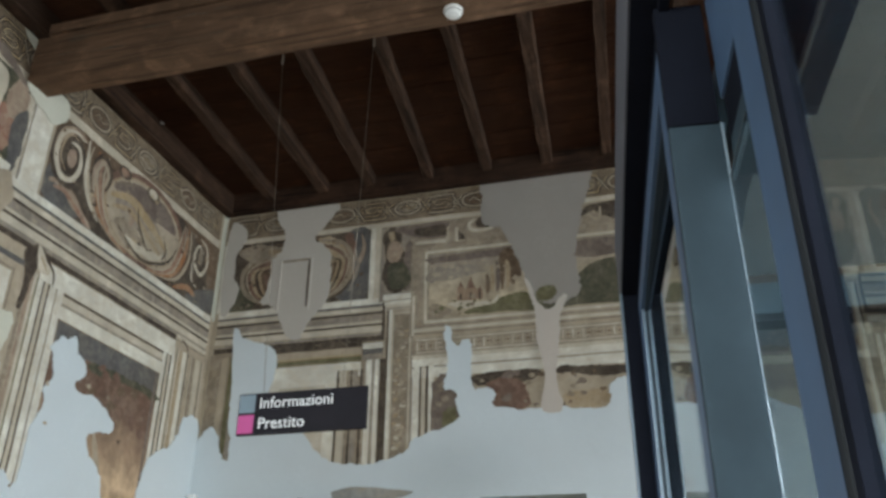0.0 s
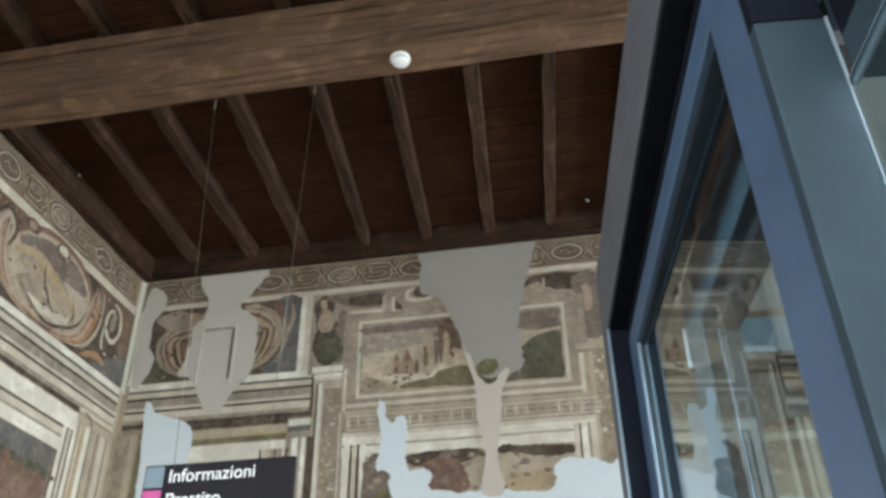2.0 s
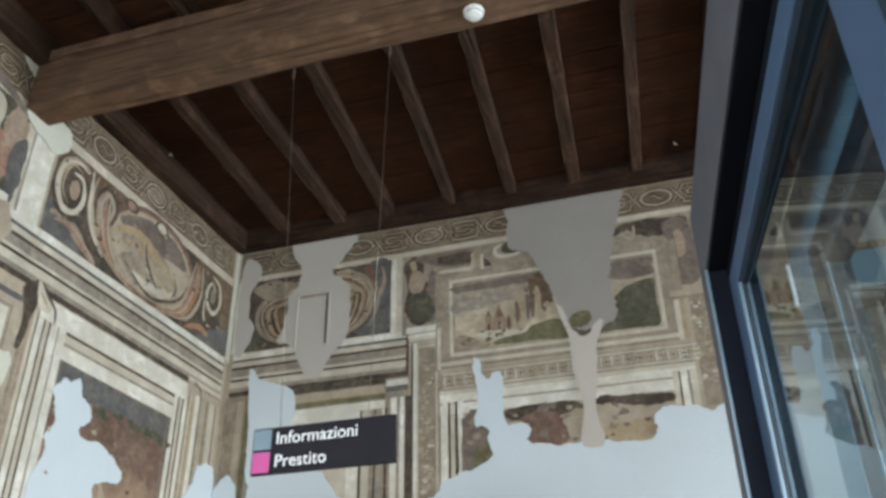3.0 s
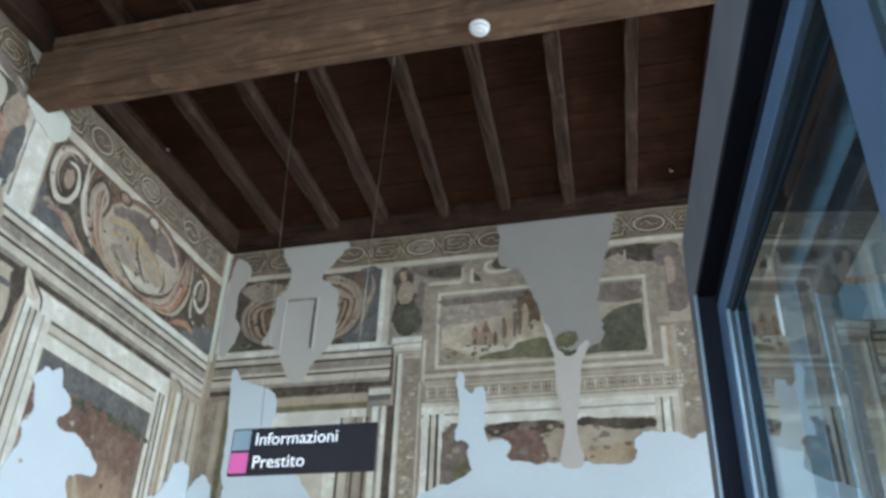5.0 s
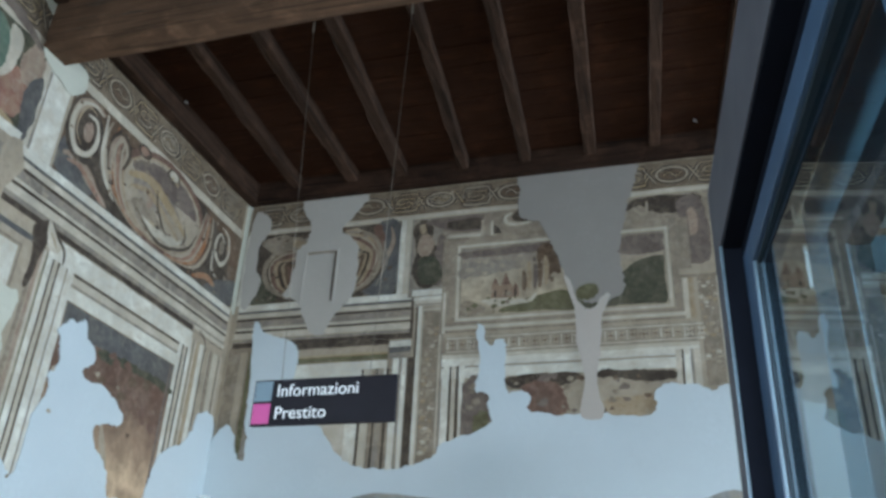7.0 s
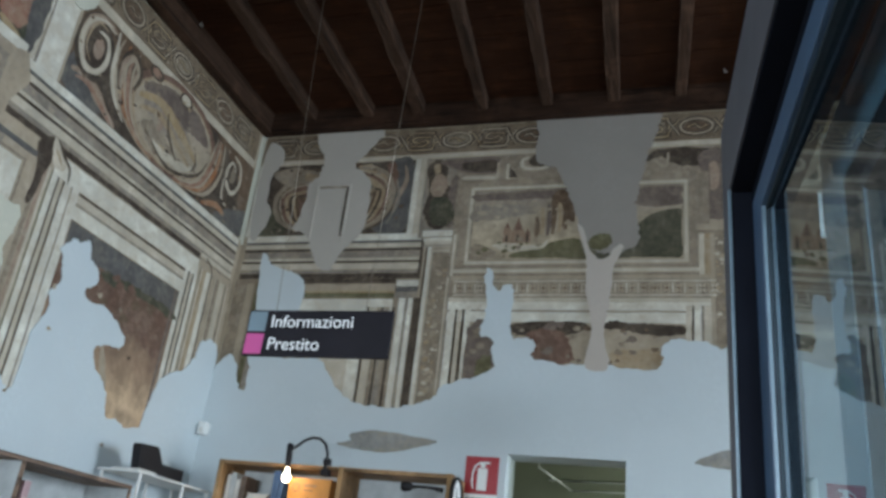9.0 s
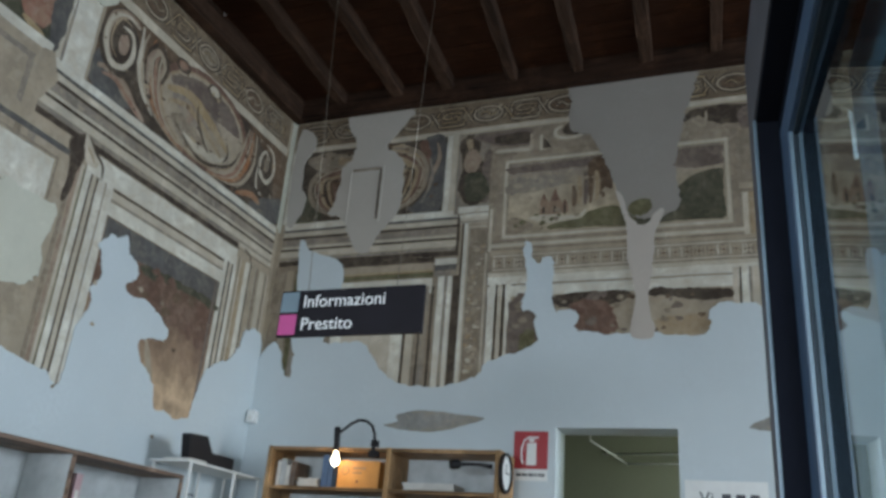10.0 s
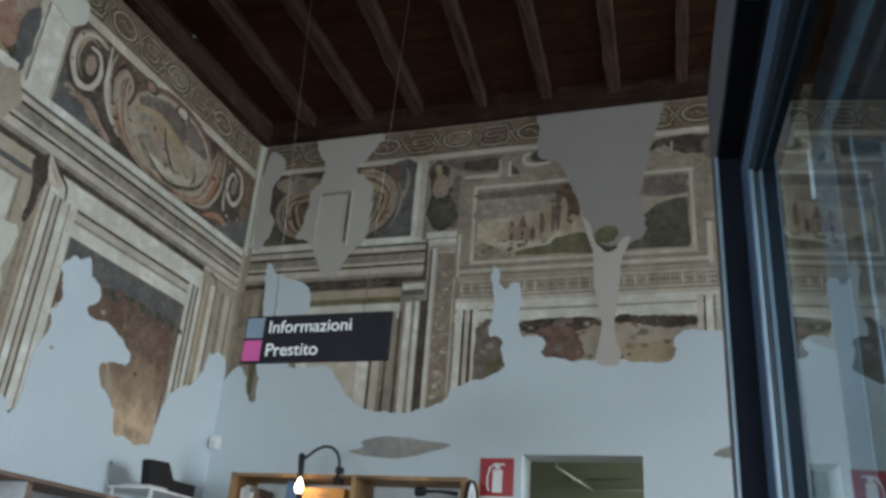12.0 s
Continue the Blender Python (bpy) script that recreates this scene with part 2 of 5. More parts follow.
def as_object(name, bm, materials, parent=None, label="", smooth=False):
    bmesh.ops.recalc_face_normals(bm, faces=bm.faces)
    me = bpy.data.meshes.new(name)
    bm.to_mesh(me)
    bm.free()
    for m in materials if isinstance(materials, (list, tuple)) else (materials,):
        me.materials.append(m)
    if smooth:
        for f in me.polygons:
            f.use_smooth = True
    ob = new(name, me)
    if parent is not None:
        ob.parent = parent
    if label:
        ob["label"] = label
    return ob


def part(name, bm, material, parent, label="", smooth=False):
    return as_object(name, bm, material, parent, label, smooth)


def thing(name, label, category, group="", kind="", place=(0, 0, 0)):
    ob = tagged(new(name), label, category, group, kind)
    ob.location = place
    return ob


def structure(name, bm, material, label=""):
    return tagged(as_object(name, bm, material), label, kind="structure")


def lettering(name, text, size, place, material, parent):
    """Flat raised letters in the plane that faces -y, from their lower left corner."""
    curve = bpy.data.curves.new(name, "FONT")
    curve.body, curve.size, curve.extrude, curve.offset = text, size, 0.0012, size * 0.0
    ob = bpy.data.objects.new(name, curve)
    scene.collection.objects.link(ob)
    me = bpy.data.meshes.new_from_object(ob.evaluated_get(bpy.context.evaluated_depsgraph_get()))
    bpy.data.objects.remove(ob)
    me.materials.clear()
    me.materials.append(material)
    me.transform(pose(*place, 90, 0, 0))
    out = new(name, me)
    out.parent = parent
    return out


# ---- the room ----
LEFT, BACK, TOP, DEEP = -3.94, 5.80, 5.42, 0.0238
DOOR_L, DOOR_R, DOOR_H = -1.394, -0.561, 2.596
WIN_L, WIN_R, WIN_B, WIN_T = 1.95, 2.5, 2.9, 3.95
RIGHT, SOUTH = 7.5, -4.4
structure("floor", boxed((LEFT, RIGHT, SOUTH, BACK, -0.12, 0.0)), FLOOR, "brown floor, out of view, toned for its warm bounce")
structure("wall_north", boxed(
    (LEFT - 0.3, DOOR_L, BACK + DEEP, BACK + 0.28, 0, 5.8), (DOOR_L, DOOR_R, BACK + DEEP, BACK + 0.28, DOOR_H, 5.8),
    (DOOR_R, WIN_L, BACK + DEEP, BACK + 0.28, 0, 5.8), (WIN_L, WIN_R, BACK + DEEP, BACK + 0.28, 0, WIN_B),
    (WIN_L, WIN_R, BACK + DEEP, BACK + 0.28, WIN_T, 5.8), (WIN_R, RIGHT + 0.3, BACK + DEEP, BACK + 0.28, 0, 5.8),
    (LEFT - DEEP, DOOR_L, BACK, BACK + DEEP, 0, 2.77), (DOOR_L, DOOR_R, BACK, BACK + DEEP, DOOR_H, 2.77), (DOOR_R, 1.3, BACK, BACK + DEEP, 0, 2.77), (1.3, RIGHT, BACK, BACK + DEEP, 0, WIN_B)), WALL, "pale grey plastered wall with a doorway")
structure("wall_west", boxed((LEFT - 0.3, LEFT - DEEP, SOUTH - 0.3, BACK + DEEP, 0, 5.8), (LEFT - DEEP, LEFT, SOUTH - 0.3, BACK, 0, 2.13), (LEFT - DEEP, LEFT, SOUTH - 0.3, 1.2, 2.13, 5.8)), WALL, "pale grey plastered wall under old murals")
structure("wall_east", boxed(
    (RIGHT, RIGHT + 0.3, SOUTH - 0.3, 3.3, 0, 5.8), (RIGHT, RIGHT + 0.3, 5.5, BACK, 0, 5.8),
    (RIGHT, RIGHT + 0.3, 3.3, 5.5, 0, 1.7), (RIGHT, RIGHT + 0.3, 3.3, 5.5, 4.3, 5.8)), WALL)
structure("wall_south", boxed(
    (LEFT, -3.5, SOUTH - 0.3, SOUTH, 0, 5.8), (-0.5, 0.65, SOUTH - 0.3, SOUTH, 0, 5.8), (2.55, RIGHT, SOUTH - 0.3, SOUTH, 0, 5.8),
    (-3.5, -0.5, SOUTH - 0.3, SOUTH, 0, 0.7), (-3.5, -0.5, SOUTH - 0.3, SOUTH, 3.3, 5.8),
    (0.65, 2.55, SOUTH - 0.3, SOUTH, 0, 0.7), (0.65, 2.55, SOUTH - 0.3, SOUTH, 3.3, 5.8)), WALL)


def rough_bar(length, width, height, axis, seed, cuts=26, sag=0.012):
    """A hand-hewn timber from the origin along x or y, its edges uneven and worn."""
    bm = bmesh.new()
    rng = random.Random(seed)
    rings = []
    profile = ((-.5, 0), (-.42, -.0), (.42, 0), (.5, .06), (.5, .55), (.5, 1), (-.5, 1), (-.5, .5), (-.5, .06))
    for i in range(cuts + 1):
        s = length * i / cuts
        off = sag * noise.noise(Vector((s * 0.7, seed, 0)))
        ring = []
        for j, (a, h) in enumerate(profile):
            w = 0.006 * noise.noise(Vector((s * 3.1, j * 1.7, seed))) + rng.uniform(-0.0015, 0.0015)
            side, up = a * width + off + w, h * height + (w if h < 1 else 0)
            ring.append(bm.verts.new((s, side, up) if axis == 0 else (side, s, up)))
        rings.append(ring)
    n = len(profile)
    for r0, r1 in zip(rings, rings[1:]):
        for j in range(n):
            bm.faces.new((r0[j], r0[(j + 1) % n], r1[(j + 1) % n], r1[j]))
    bm.faces.new(rings[0])
    bm.faces.new(rings[-1])
    return bm


def rough_boards():
    """The boards over the joists, edge to edge with open joints, and the closing slab above."""
    bm = boxed((LEFT - 0.1, RIGHT + 0.1, SOUTH - 0.1, BACK + 0.1, 5.66, 5.78))
    y, k = SOUTH, 0
    rng = random.Random(7)
    while y < BACK:
        w = rng.uniform(0.19, 0.27)
        d = rng.uniform(0, 0.007)
        add_box(bm, LEFT - 0.05, RIGHT + 0.05, y, min(y + w - 0.008, BACK + 0.05), 5.615 - d, 5.645)
        y += w
        k += 1
    return bm


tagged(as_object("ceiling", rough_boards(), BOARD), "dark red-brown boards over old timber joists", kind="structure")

JOISTS = [(-3.35, -3.43), (-2.82, -2.87), (-2.25, -2.40), (-1.64, -1.82), (-1.12, -1.265), (-0.565, -0.71), (-0.045, -0.18)]
while JOISTS[-1][0] < RIGHT - 0.5:
    JOISTS.append((JOISTS[-1][0] + 0.55, JOISTS[-1][1] + 0.55))
for i, (x0, x1) in enumerate(JOISTS):
    lean = math.degrees(math.atan2(x0 - x1, 1.98))
    for length, turn, tint in ((BACK - 3.16, lean, 3), (3.16 - SOUTH, 180, 41)):
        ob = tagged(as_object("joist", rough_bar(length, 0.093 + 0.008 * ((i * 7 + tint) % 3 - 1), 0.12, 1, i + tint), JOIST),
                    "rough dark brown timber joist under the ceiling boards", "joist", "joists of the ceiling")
        ob.matrix_basis = pose(x0 + (x0 - x1) * 0.28 if turn == lean else x0 + 0.02, 3.16 if turn == lean else 3.15, 5.495, 0, 0, turn)

beam = thing("beam", "massive hewn brown oak beam with long cracks", "beam")
part("timber", rough_bar(RIGHT - LEFT, 0.23, 0.36, 0, 91, 90, 0.02), BEAM, beam).location = (LEFT, 3.145, 5.05)
part("upper_board", rough_bar(RIGHT - LEFT, 0.27, 0.085, 0, 97, 60, 0.01), BEAM, beam, "board capping the beam").location = (LEFT, 3.145, 5.41)
bm = bmesh.new()
rng = random.Random(5)
for k in range(46):
    x = LEFT + rng.uniform(0.1, 7.0)
    z = 5.05 + rng.choice((0.1, 0.17, 0.24, 0.29)) + rng.uniform(-0.03, 0.03)
    tube(bm, [(x, 3.031, z), (x + rng.uniform(0.05, 0.16), 3.030, z + rng.uniform(-0.004, 0.01)), (x + rng.uniform(0.2, 0.36), 3.031, z + rng.uniform(-0.012, 0.012))], [0.001, rng.uniform(0.003, 0.006), 0.001], 5)
part("crack", bm, UMBER, beam, "dark long cracks in the timber")
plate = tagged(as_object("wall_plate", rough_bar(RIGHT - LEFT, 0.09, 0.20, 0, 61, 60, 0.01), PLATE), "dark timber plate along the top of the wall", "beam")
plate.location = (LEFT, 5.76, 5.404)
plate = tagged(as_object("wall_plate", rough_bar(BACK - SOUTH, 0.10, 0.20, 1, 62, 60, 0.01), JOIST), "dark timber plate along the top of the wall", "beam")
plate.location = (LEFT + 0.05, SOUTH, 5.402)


# ---- the murals ----
def smooth_loop(points, steps=7, ragged=0.0, seed=0, closed=True):
    """A curve through a few corners, its edge frayed by noise."""
    n = len(points)
    out = []
    steps = steps * 2 if ragged else steps
    for i in range(n if closed else n - 1):
        p = [Vector(points[(i + k) % n] if closed else points[min(max(i + k, 0), n - 1)]) for k in (-1, 0, 1, 2)]
        for j in range(steps):
            t = j / steps
            q = 0.5 * (2 * p[1] + (p[2] - p[0]) * t + (2 * p[0] - 5 * p[1] + 4 * p[2] - p[3]) * t * t + (3 * p[1] - p[0] - 3 * p[2] + p[3]) * t ** 3)
            if ragged:
                q += Vector((noise.noise(Vector((q.x * 9, q.y * 9, seed))), noise.noise(Vector((q.x * 9, q.y * 9, seed + 9.5))))) * ragged
                q += Vector((noise.noise(Vector((q.x * 31, q.y * 31, seed + 3))), noise.noise(Vector((q.x * 31, q.y * 31, seed + 5))))) * ragged * 0.8
                q += Vector((noise.noise(Vector((q.x * 83, q.y * 83, seed + 1))), noise.noise(Vector((q.x * 83, q.y * 83, seed + 2))))) * ragged * 0.4
            out.append((q.x, q.y))
    if not closed:
        out.append(tuple(points[-1]))
    return out


class Mural:
    """Paint laid on one wall. Places are (along the wall, height); each later coat lies a little further out."""

    def __init__(self, label, on_wall, start=0.0015):
        self.root = thing("mural", label, "mural")
        self.on_wall, self.out = on_wall, start
        self.parts, self.inside = [], 0

    def begin(self, name):
        """A new part for one drawn element; what is drawn inside a larger element joins it."""
        self.out += 0.00002
        if not self.inside:
            self.parts.append((name, bmesh.new(), []))

    def coat(self):
        self.out += 0.0001

    def face(self, name, material, outline, out=None, thick=0.0, fresh=True):
        if fresh:
            self.begin(name)
        _, bm, slots = self.parts[-1]
        if material not in slots:
            slots.append(material)
        o = self.out if out is None else out
        front = [bm.verts.new(self.on_wall(a, h, o)) for a, h in outline]
        made = [bm.faces.new(front)]
        if thick:
            back = [bm.verts.new(self.on_wall(a, h, o - thick)) for a, h in outline]
            n = len(front)
            made += [bm.faces.new((front[i], front[(i + 1) % n], back[(i + 1) % n], back[i])) for i in range(n)]
        for f in made:
            f.material_index = slots.index(material)

    def rect(self, name, material, a0, a1, h0, h1, wobble=0.004):
        """A rectangle drawn by hand: its long edges waver."""
        pts = []
        n = max(2, int(abs(a1 - a0) / 0.035))
        m = max(2, int(abs(h1 - h0) / 0.035))
        w = lambda a, h, k: wobble * (1.3 * noise.noise(Vector((a * 4, h * 4, k))) + 1.1 * noise.noise(Vector((a * 19, h * 19, k))))  # noqa: E731
        for i in range(n):
            a = a0 + (a1 - a0) * i / n
            pts.append((a, h0 + w(a, h0, 1)))
        for i in range(m):
            h = h0 + (h1 - h0) * i / m
            pts.append((a1 + w(a1, h, 2), h))
        for i in range(n):
            a = a1 + (a0 - a1) * i / n
            pts.append((a, h1 + w(a, h1, 3)))
        for i in range(m):
            h = h1 + (h0 - h1) * i / m
            pts.append((a0 + w(a0, h, 4), h))
        self.face(name, material, pts)

    def bands(self, name, a0, a1, stack):
        """Level stripes from the top down: (material, top, bottom)."""
        for material, top, bottom in stack:
            self.rect(name, material, a0, a1, bottom, top, 0.003)

    def posts(self, name, h0, h1, stack):
        for material, left, right in stack:
            self.rect(name, material, left, right, h0, h1, 0.003)

    def border(self, name, material, a0, a1, h0, h1, w):
        self.begin(name)
        self.inside += 1
        self.rect(name, material, a0, a1, h1 - w, h1, 0.002)
        self.rect(name, material, a0, a1, h0, h0 + w, 0.002)
        self.rect(name, material, a0, a0 + w, h0 + w, h1 - w, 0.002)
        self.rect(name, material, a1 - w, a1, h0 + w, h1 - w, 0.002)
        self.inside -= 1

    def stroke(self, name, material, points, width, steps=8, taper=0.3):
        line = [Vector(p) for p in smooth_loop(points, steps, closed=False)]
        n = len(line) - 1
        one, two = [], []
        for i, p in enumerate(line):
            d = (line[min(i + 1, n)] - line[max(i - 1, 0)]).normalized()
            k = width * 0.5 * (taper + (1 - taper) * math.sin(math.pi * i / n)) * (1 + 0.3 * noise.noise(Vector((p.x * 14, p.y * 14, width * 90))))
            one.append((p.x - d.y * k, p.y + d.x * k))
            two.append((p.x + d.y * k, p.y - d.x * k))
        self.begin(name)
        for i in range(n):
            self.face(name, material, [one[i], one[i + 1], two[i + 1], two[i]], fresh=False)

    def oval(self, name, material, a, h, ra, rh, tilt=0.0, n=28, ragged=0.0):
        pts = []
        for i in range(n):
            w = i * math.tau / n
            x, y = ra * math.cos(w), rh * math.sin(w)
            pts.append((a + x * math.cos(tilt) - y * math.sin(tilt), h + x * math.sin(tilt) + y * math.cos(tilt)))
        self.face(name, material, smooth_loop(pts, 2, ragged, a) if ragged else pts)

    def ring(self, name, material, a, h, ra, rh, width, n=30):
        self.begin(name)
        for i in range(n):
            w0, w1 = i * math.tau / n, (i + 1) * math.tau / n
            self.face(name, material, [(a + (ra - o) * math.cos(w), h + (rh - o) * math.sin(w)) for w, o in ((w0, 0), (w1, 0), (w1, width), (w0, width))], fresh=False)

    def blob(self, name, material, points, ragged=0.03, steps=7, seed=0, out=None, thick=0.0):
        self.face(name, material, smooth_loop(points, steps, ragged, seed), out, thick)

    def spots(self, name, materials, a0, a1, h0, h1, count, size, seed):
        """Small uneven dabs of paint."""
        r = random.Random(seed)
        self.begin(name)
        self.inside += 1
        for _ in range(count):
            a, h = r.uniform(a0, a1), r.uniform(h0, h1)
            s = size * r.uniform(0.4, 1.3)
            pts = [(a + s * r.uniform(0.5, 1.2) * math.cos(k * math.tau / 7), h + s * r.uniform(0.3, 0.9) * math.sin(k * math.tau / 7)) for k in range(7)]
            self.face(name, r.choice(materials), smooth_loop(pts, 3))
        self.inside -= 1

    def finish(self, labels):
        for name, bm, slots in self.parts:
            me = bpy.data.meshes.new(name)
            bm.to_mesh(me)
            bm.free()
            for m in slots:
                me.materials.append(m)
            ob = new(name, me)
            ob.parent = self.root
            if name in labels:
                ob["label"] = labels[name]
            if name == "brushwork":
                ob["kind"] = "stuff"


def frieze_band(m, a0, a1, h0, h1):
    """A brown band with a chain of interlaced strapwork: scroll boxes and dark ovals, tied by crossed straps."""
    m.rect("frieze", FRIEZE, a0, a1, h0, h1)
    mid, half = (h0 + h1) / 2 - 0.006, (h1 - h0) / 2
    level, highest = m.out, m.out
    rng = random.Random(int(a1 * 100))

    def strap(points, width):
        m.stroke("strap_knot", UMBER, points, width * 1.5, 5, 0.85)
        m.stroke("strap_knot", rng.choice((SAND, GOLD, OCHRE)), points, width * 0.5, 5, 0.7)

    a, k = a0 + 0.2, 0
    while a < a1 - 0.1:
        m.out = level
        m.begin("strap_knot")
        m.inside += 1
        long = (0.145 if k % 2 else 0.118) * rng.uniform(0.95, 1.05)
        high = half * 0.62
        if k % 2:
            m.oval("strap_knot", TAUPE if k % 4 == 1 else BROWN, a, mid, long * 0.86, high * 0.86)
            m.ring("strap_knot", UMBER, a, mid, long + 0.006, high + 0.008, 0.046)
            m.ring("strap_knot", SAND, a, mid, long - 0.008, high - 0.006, 0.016)
            strap([(a - 0.07, mid - 0.012), (a - 0.02, mid + 0.022), (a + 0.03, mid - 0.018), (a + 0.08, mid + 0.012)], 0.02)
        else:
            c = long * 0.8
            strap([(a - c, mid + high), (a + c, mid + high), (a + long, mid + high * 0.6), (a + long, mid - high * 0.6), (a + c, mid - high),
                   (a - c, mid - high), (a - long, mid - high * 0.6), (a - long, mid + high * 0.6), (a - c, mid + high)], 0.03)
            strap([(a + c * 0.9, mid + high * 0.45), (a - c * 0.4, mid + high * 0.5), (a - c * 0.8, mid + high * 0.1), (a - c * 0.3, mid - high * 0.15), (a + c * 0.2, mid)], 0.026)
            strap([(a - c * 0.9, mid - high * 0.5), (a + c * 0.3, mid - high * 0.55), (a + c * 0.75, mid - high * 0.15), (a + c * 0.4, mid + high * 0.12)], 0.026)
        for way in (1, -1):
            strap([(a + long - 0.01, mid - way * high * 0.8), (a + long + 0.035, mid), (a + long + 0.08, mid + way * high * 0.8)], 0.024)
        m.inside -= 1
        highest = max(highest, m.out)
        a += long + 0.07 + (0.118 if k % 2 else 0.145)
        k += 1
    m.out = highest
    m.spots("brushwork", [SAND, TAUPE, FRIEZE], a0, a1, h0 + 0.02, h1 - 0.03, int(4 * (a1 - a0)), 0.018, int(a1 * 10))
    m.rect("frieze_edge", SAND, a0, a1, h1 - 0.014, h1)


CORNICE = [(IVORY, 4.335, 4.275), (SLATE, 4.275, 4.25), (CREAM, 4.25, 4.205), (UMBER, 4.205, 4.18), (GREY, 4.18, 4.115), (CREAM, 4.115, 4.09),
           (UMBER, 4.09, 4.068), (CREAM, 4.068, 4.01), (GREY, 4.01, 3.975), (UMBER, 3.975, 3.93)]

north = Mural("faded painted frames, scrolls and a landscape on flaking plaster", lambda a, h, o: (a, BACK + DEEP - o, h))
north.blob("ground", SAND, [(-3.93, 5.42), (-2.6, 5.42), (-1.2, 5.42), (0.5, 5.42), (1.8, 5.42), (1.8, 3.0), (0.4, 3.4), (-0.9, 3.2), (-1.9, 3.0), (-2.4, 2.86), (-3.0, 3.1), (-3.92, 3.0)], 0.0, 3)
north.coat()
frieze_band(north, -3.92, 1.75, 5.145, 5.42)
north.coat()
north.bands("fillet", -3.92, 1.1, [(CREAM, 5.145, 5.09), (TAUPE, 5.096, 5.088)])
# first bay: a cartouche over a stepped cornice
north.rect("cartouche", UMBER, -3.80, -2.40, 4.385, 5.09)
north.coat()
north.oval("cartouche", BROWN, -3.10, 4.73, 0.55, 0.36, 0, 30, 0.02)
north.blob("cartouche", SLATE, [(-2.62, 5.07), (-2.42, 5.07), (-2.42, 4.42), (-2.72, 4.42), (-2.56, 4.62)], 0.015, 6, 4)
north.blob("cartouche", MOSS, [(-3.80, 4.62), (-3.66, 4.60), (-3.55, 4.42), (-3.80, 4.40)], 0.02, 5, 8)
north.coat()
north.blob("cartouche", TAUPE, [(-3.78, 5.02), (-3.56, 5.07), (-3.30, 5.0), (-3.29, 4.91), (-3.44, 4.83), (-3.62, 4.88)], 0.014, 6, 5)
north.blob("cartouche", OCHRE, [(-3.44, 5.0), (-3.30, 4.97), (-3.31, 4.91), (-3.42, 4.90)], 0.01, 5, 6)
north.blob("cartouche", RED_BROWN, [(-3.50, 4.88), (-3.38, 4.84), (-3.42, 4.60), (-3.52, 4.58)], 0.014, 5, 7)
north.blob("cartouche", OCHRE, [(-2.94, 5.05), (-2.76, 5.04), (-2.64, 4.88), (-2.66, 4.62), (-2.82, 4.46), (-2.80, 4.80)], 0.016, 6, 9)
north.blob("cartouche", RED_BROWN, [(-2.66, 5.06), (-2.58, 5.05), (-2.55, 4.80), (-2.60, 4.60), (-2.64, 4.80)], 0.012, 6, 10)
north.coat()
for off, mat, w in ((0.0, TAUPE, 0.05), (0.05, SAND, 0.022), (0.075, RED_BROWN, 0.04), (0.11, OCHRE, 0.035), (0.15, UMBER, 0.03), (0.18, OCHRE, 0.03), (0.21, BROWN, 0.03)):
    north.stroke("scroll", mat, [(-3.36 + off, 4.90 - off * 0.4), (-3.56 + off, 4.92 - off), (-3.70 + off, 4.76), (-3.64 + off, 4.55), (-3.44 + off * 0.5, 4.42 + off * 0.3)], w)
    north.stroke("scroll", mat, [(-2.92 - off * 0.3, 5.04 - off * 0.4), (-2.68 - off * 0.6, 4.98 - off), (-2.58 - off * 0.8, 4.78), (-2.64 - off * 0.8, 4.56), (-2.82 - off * 0.5, 4.43 + off * 0.3)], w)
north.stroke("scroll", FLESH, [(-2.50, 5.05), (-2.47, 4.90), (-2.52, 4.74), (-2.56, 4.56)], 0.04)
north.stroke("scroll", GREY, [(-2.56, 4.90), (-2.52, 4.70), (-2.60, 4.48)], 0.024)
north.spots("brushwork", [UMBER, BROWN, TAUPE], -3.75, -2.45, 4.42, 5.05, 70, 0.02, 43)
north.coat()
north.posts("fillet", 4.385, 5.10, [(IVORY, -2.405, -2.355), (CREAM, -2.355, -2.30), (IVORY, -3.93, -3.88)])
north.bands("cornice", -3.90, -2.25, [(m, t + 0.045, b + 0.045) for m, t, b in CORNICE])
north.coat()
north.posts("cornice", 3.97, 4.37, [(UMBER, -2.262, -2.235)])
# panel under the first cornice
north.rect("lower_panel", TAUPE, -3.92, -2.25, 2.85, 3.975)
north.coat()
north.bands("lower_panel", -3.34, -2.44, [(UMBER, 3.975, 3.93), (SAND, 3.92, 3.86), (GOLD, 3.86, 3.845), (OLIVE, 3.845, 3.80), (IVORY, 3.79, 3.66)])
north.rect("lower_panel", IVORY, -3.3, -2.66, 2.85, 3.66)
north.posts("lower_panel", 2.85, 3.93, [(TAUPE, -3.84, -3.80), (SAND, -3.80, -3.74), (OLIVE, -3.72, -3.67), (GREY, -3.67, -3.60)])
north.coat()
north.rect("lower_panel", CREAM, -3.2, -2.76, 2.85, 3.60)
north.posts("lower_panel", 2.85, 3.72, [(IVORY, -2.70, -2.66), (UMBER, -2.655, -2.635), (CREAM, -2.63, -2.565), (TAUPE, -2.565, -2.53), (UMBER, -2.53, -2.51), (GREY, -2.51, -2.46), (UMBER, -2.44, -2.415)])
north.posts("column", 2.85, 3.80, [(IVORY, -2.39, -2.335), (GREY, -2.335, -2.31), (IVORY, -2.31, -2.27), (UMBER, -2.262, -2.21)])
north.coat()
north.bands("column", -2.43, -2.24, [(IVORY, 3.955, 3.90), (SLATE, 3.90, 3.85), (GREY, 3.85, 3.80)])
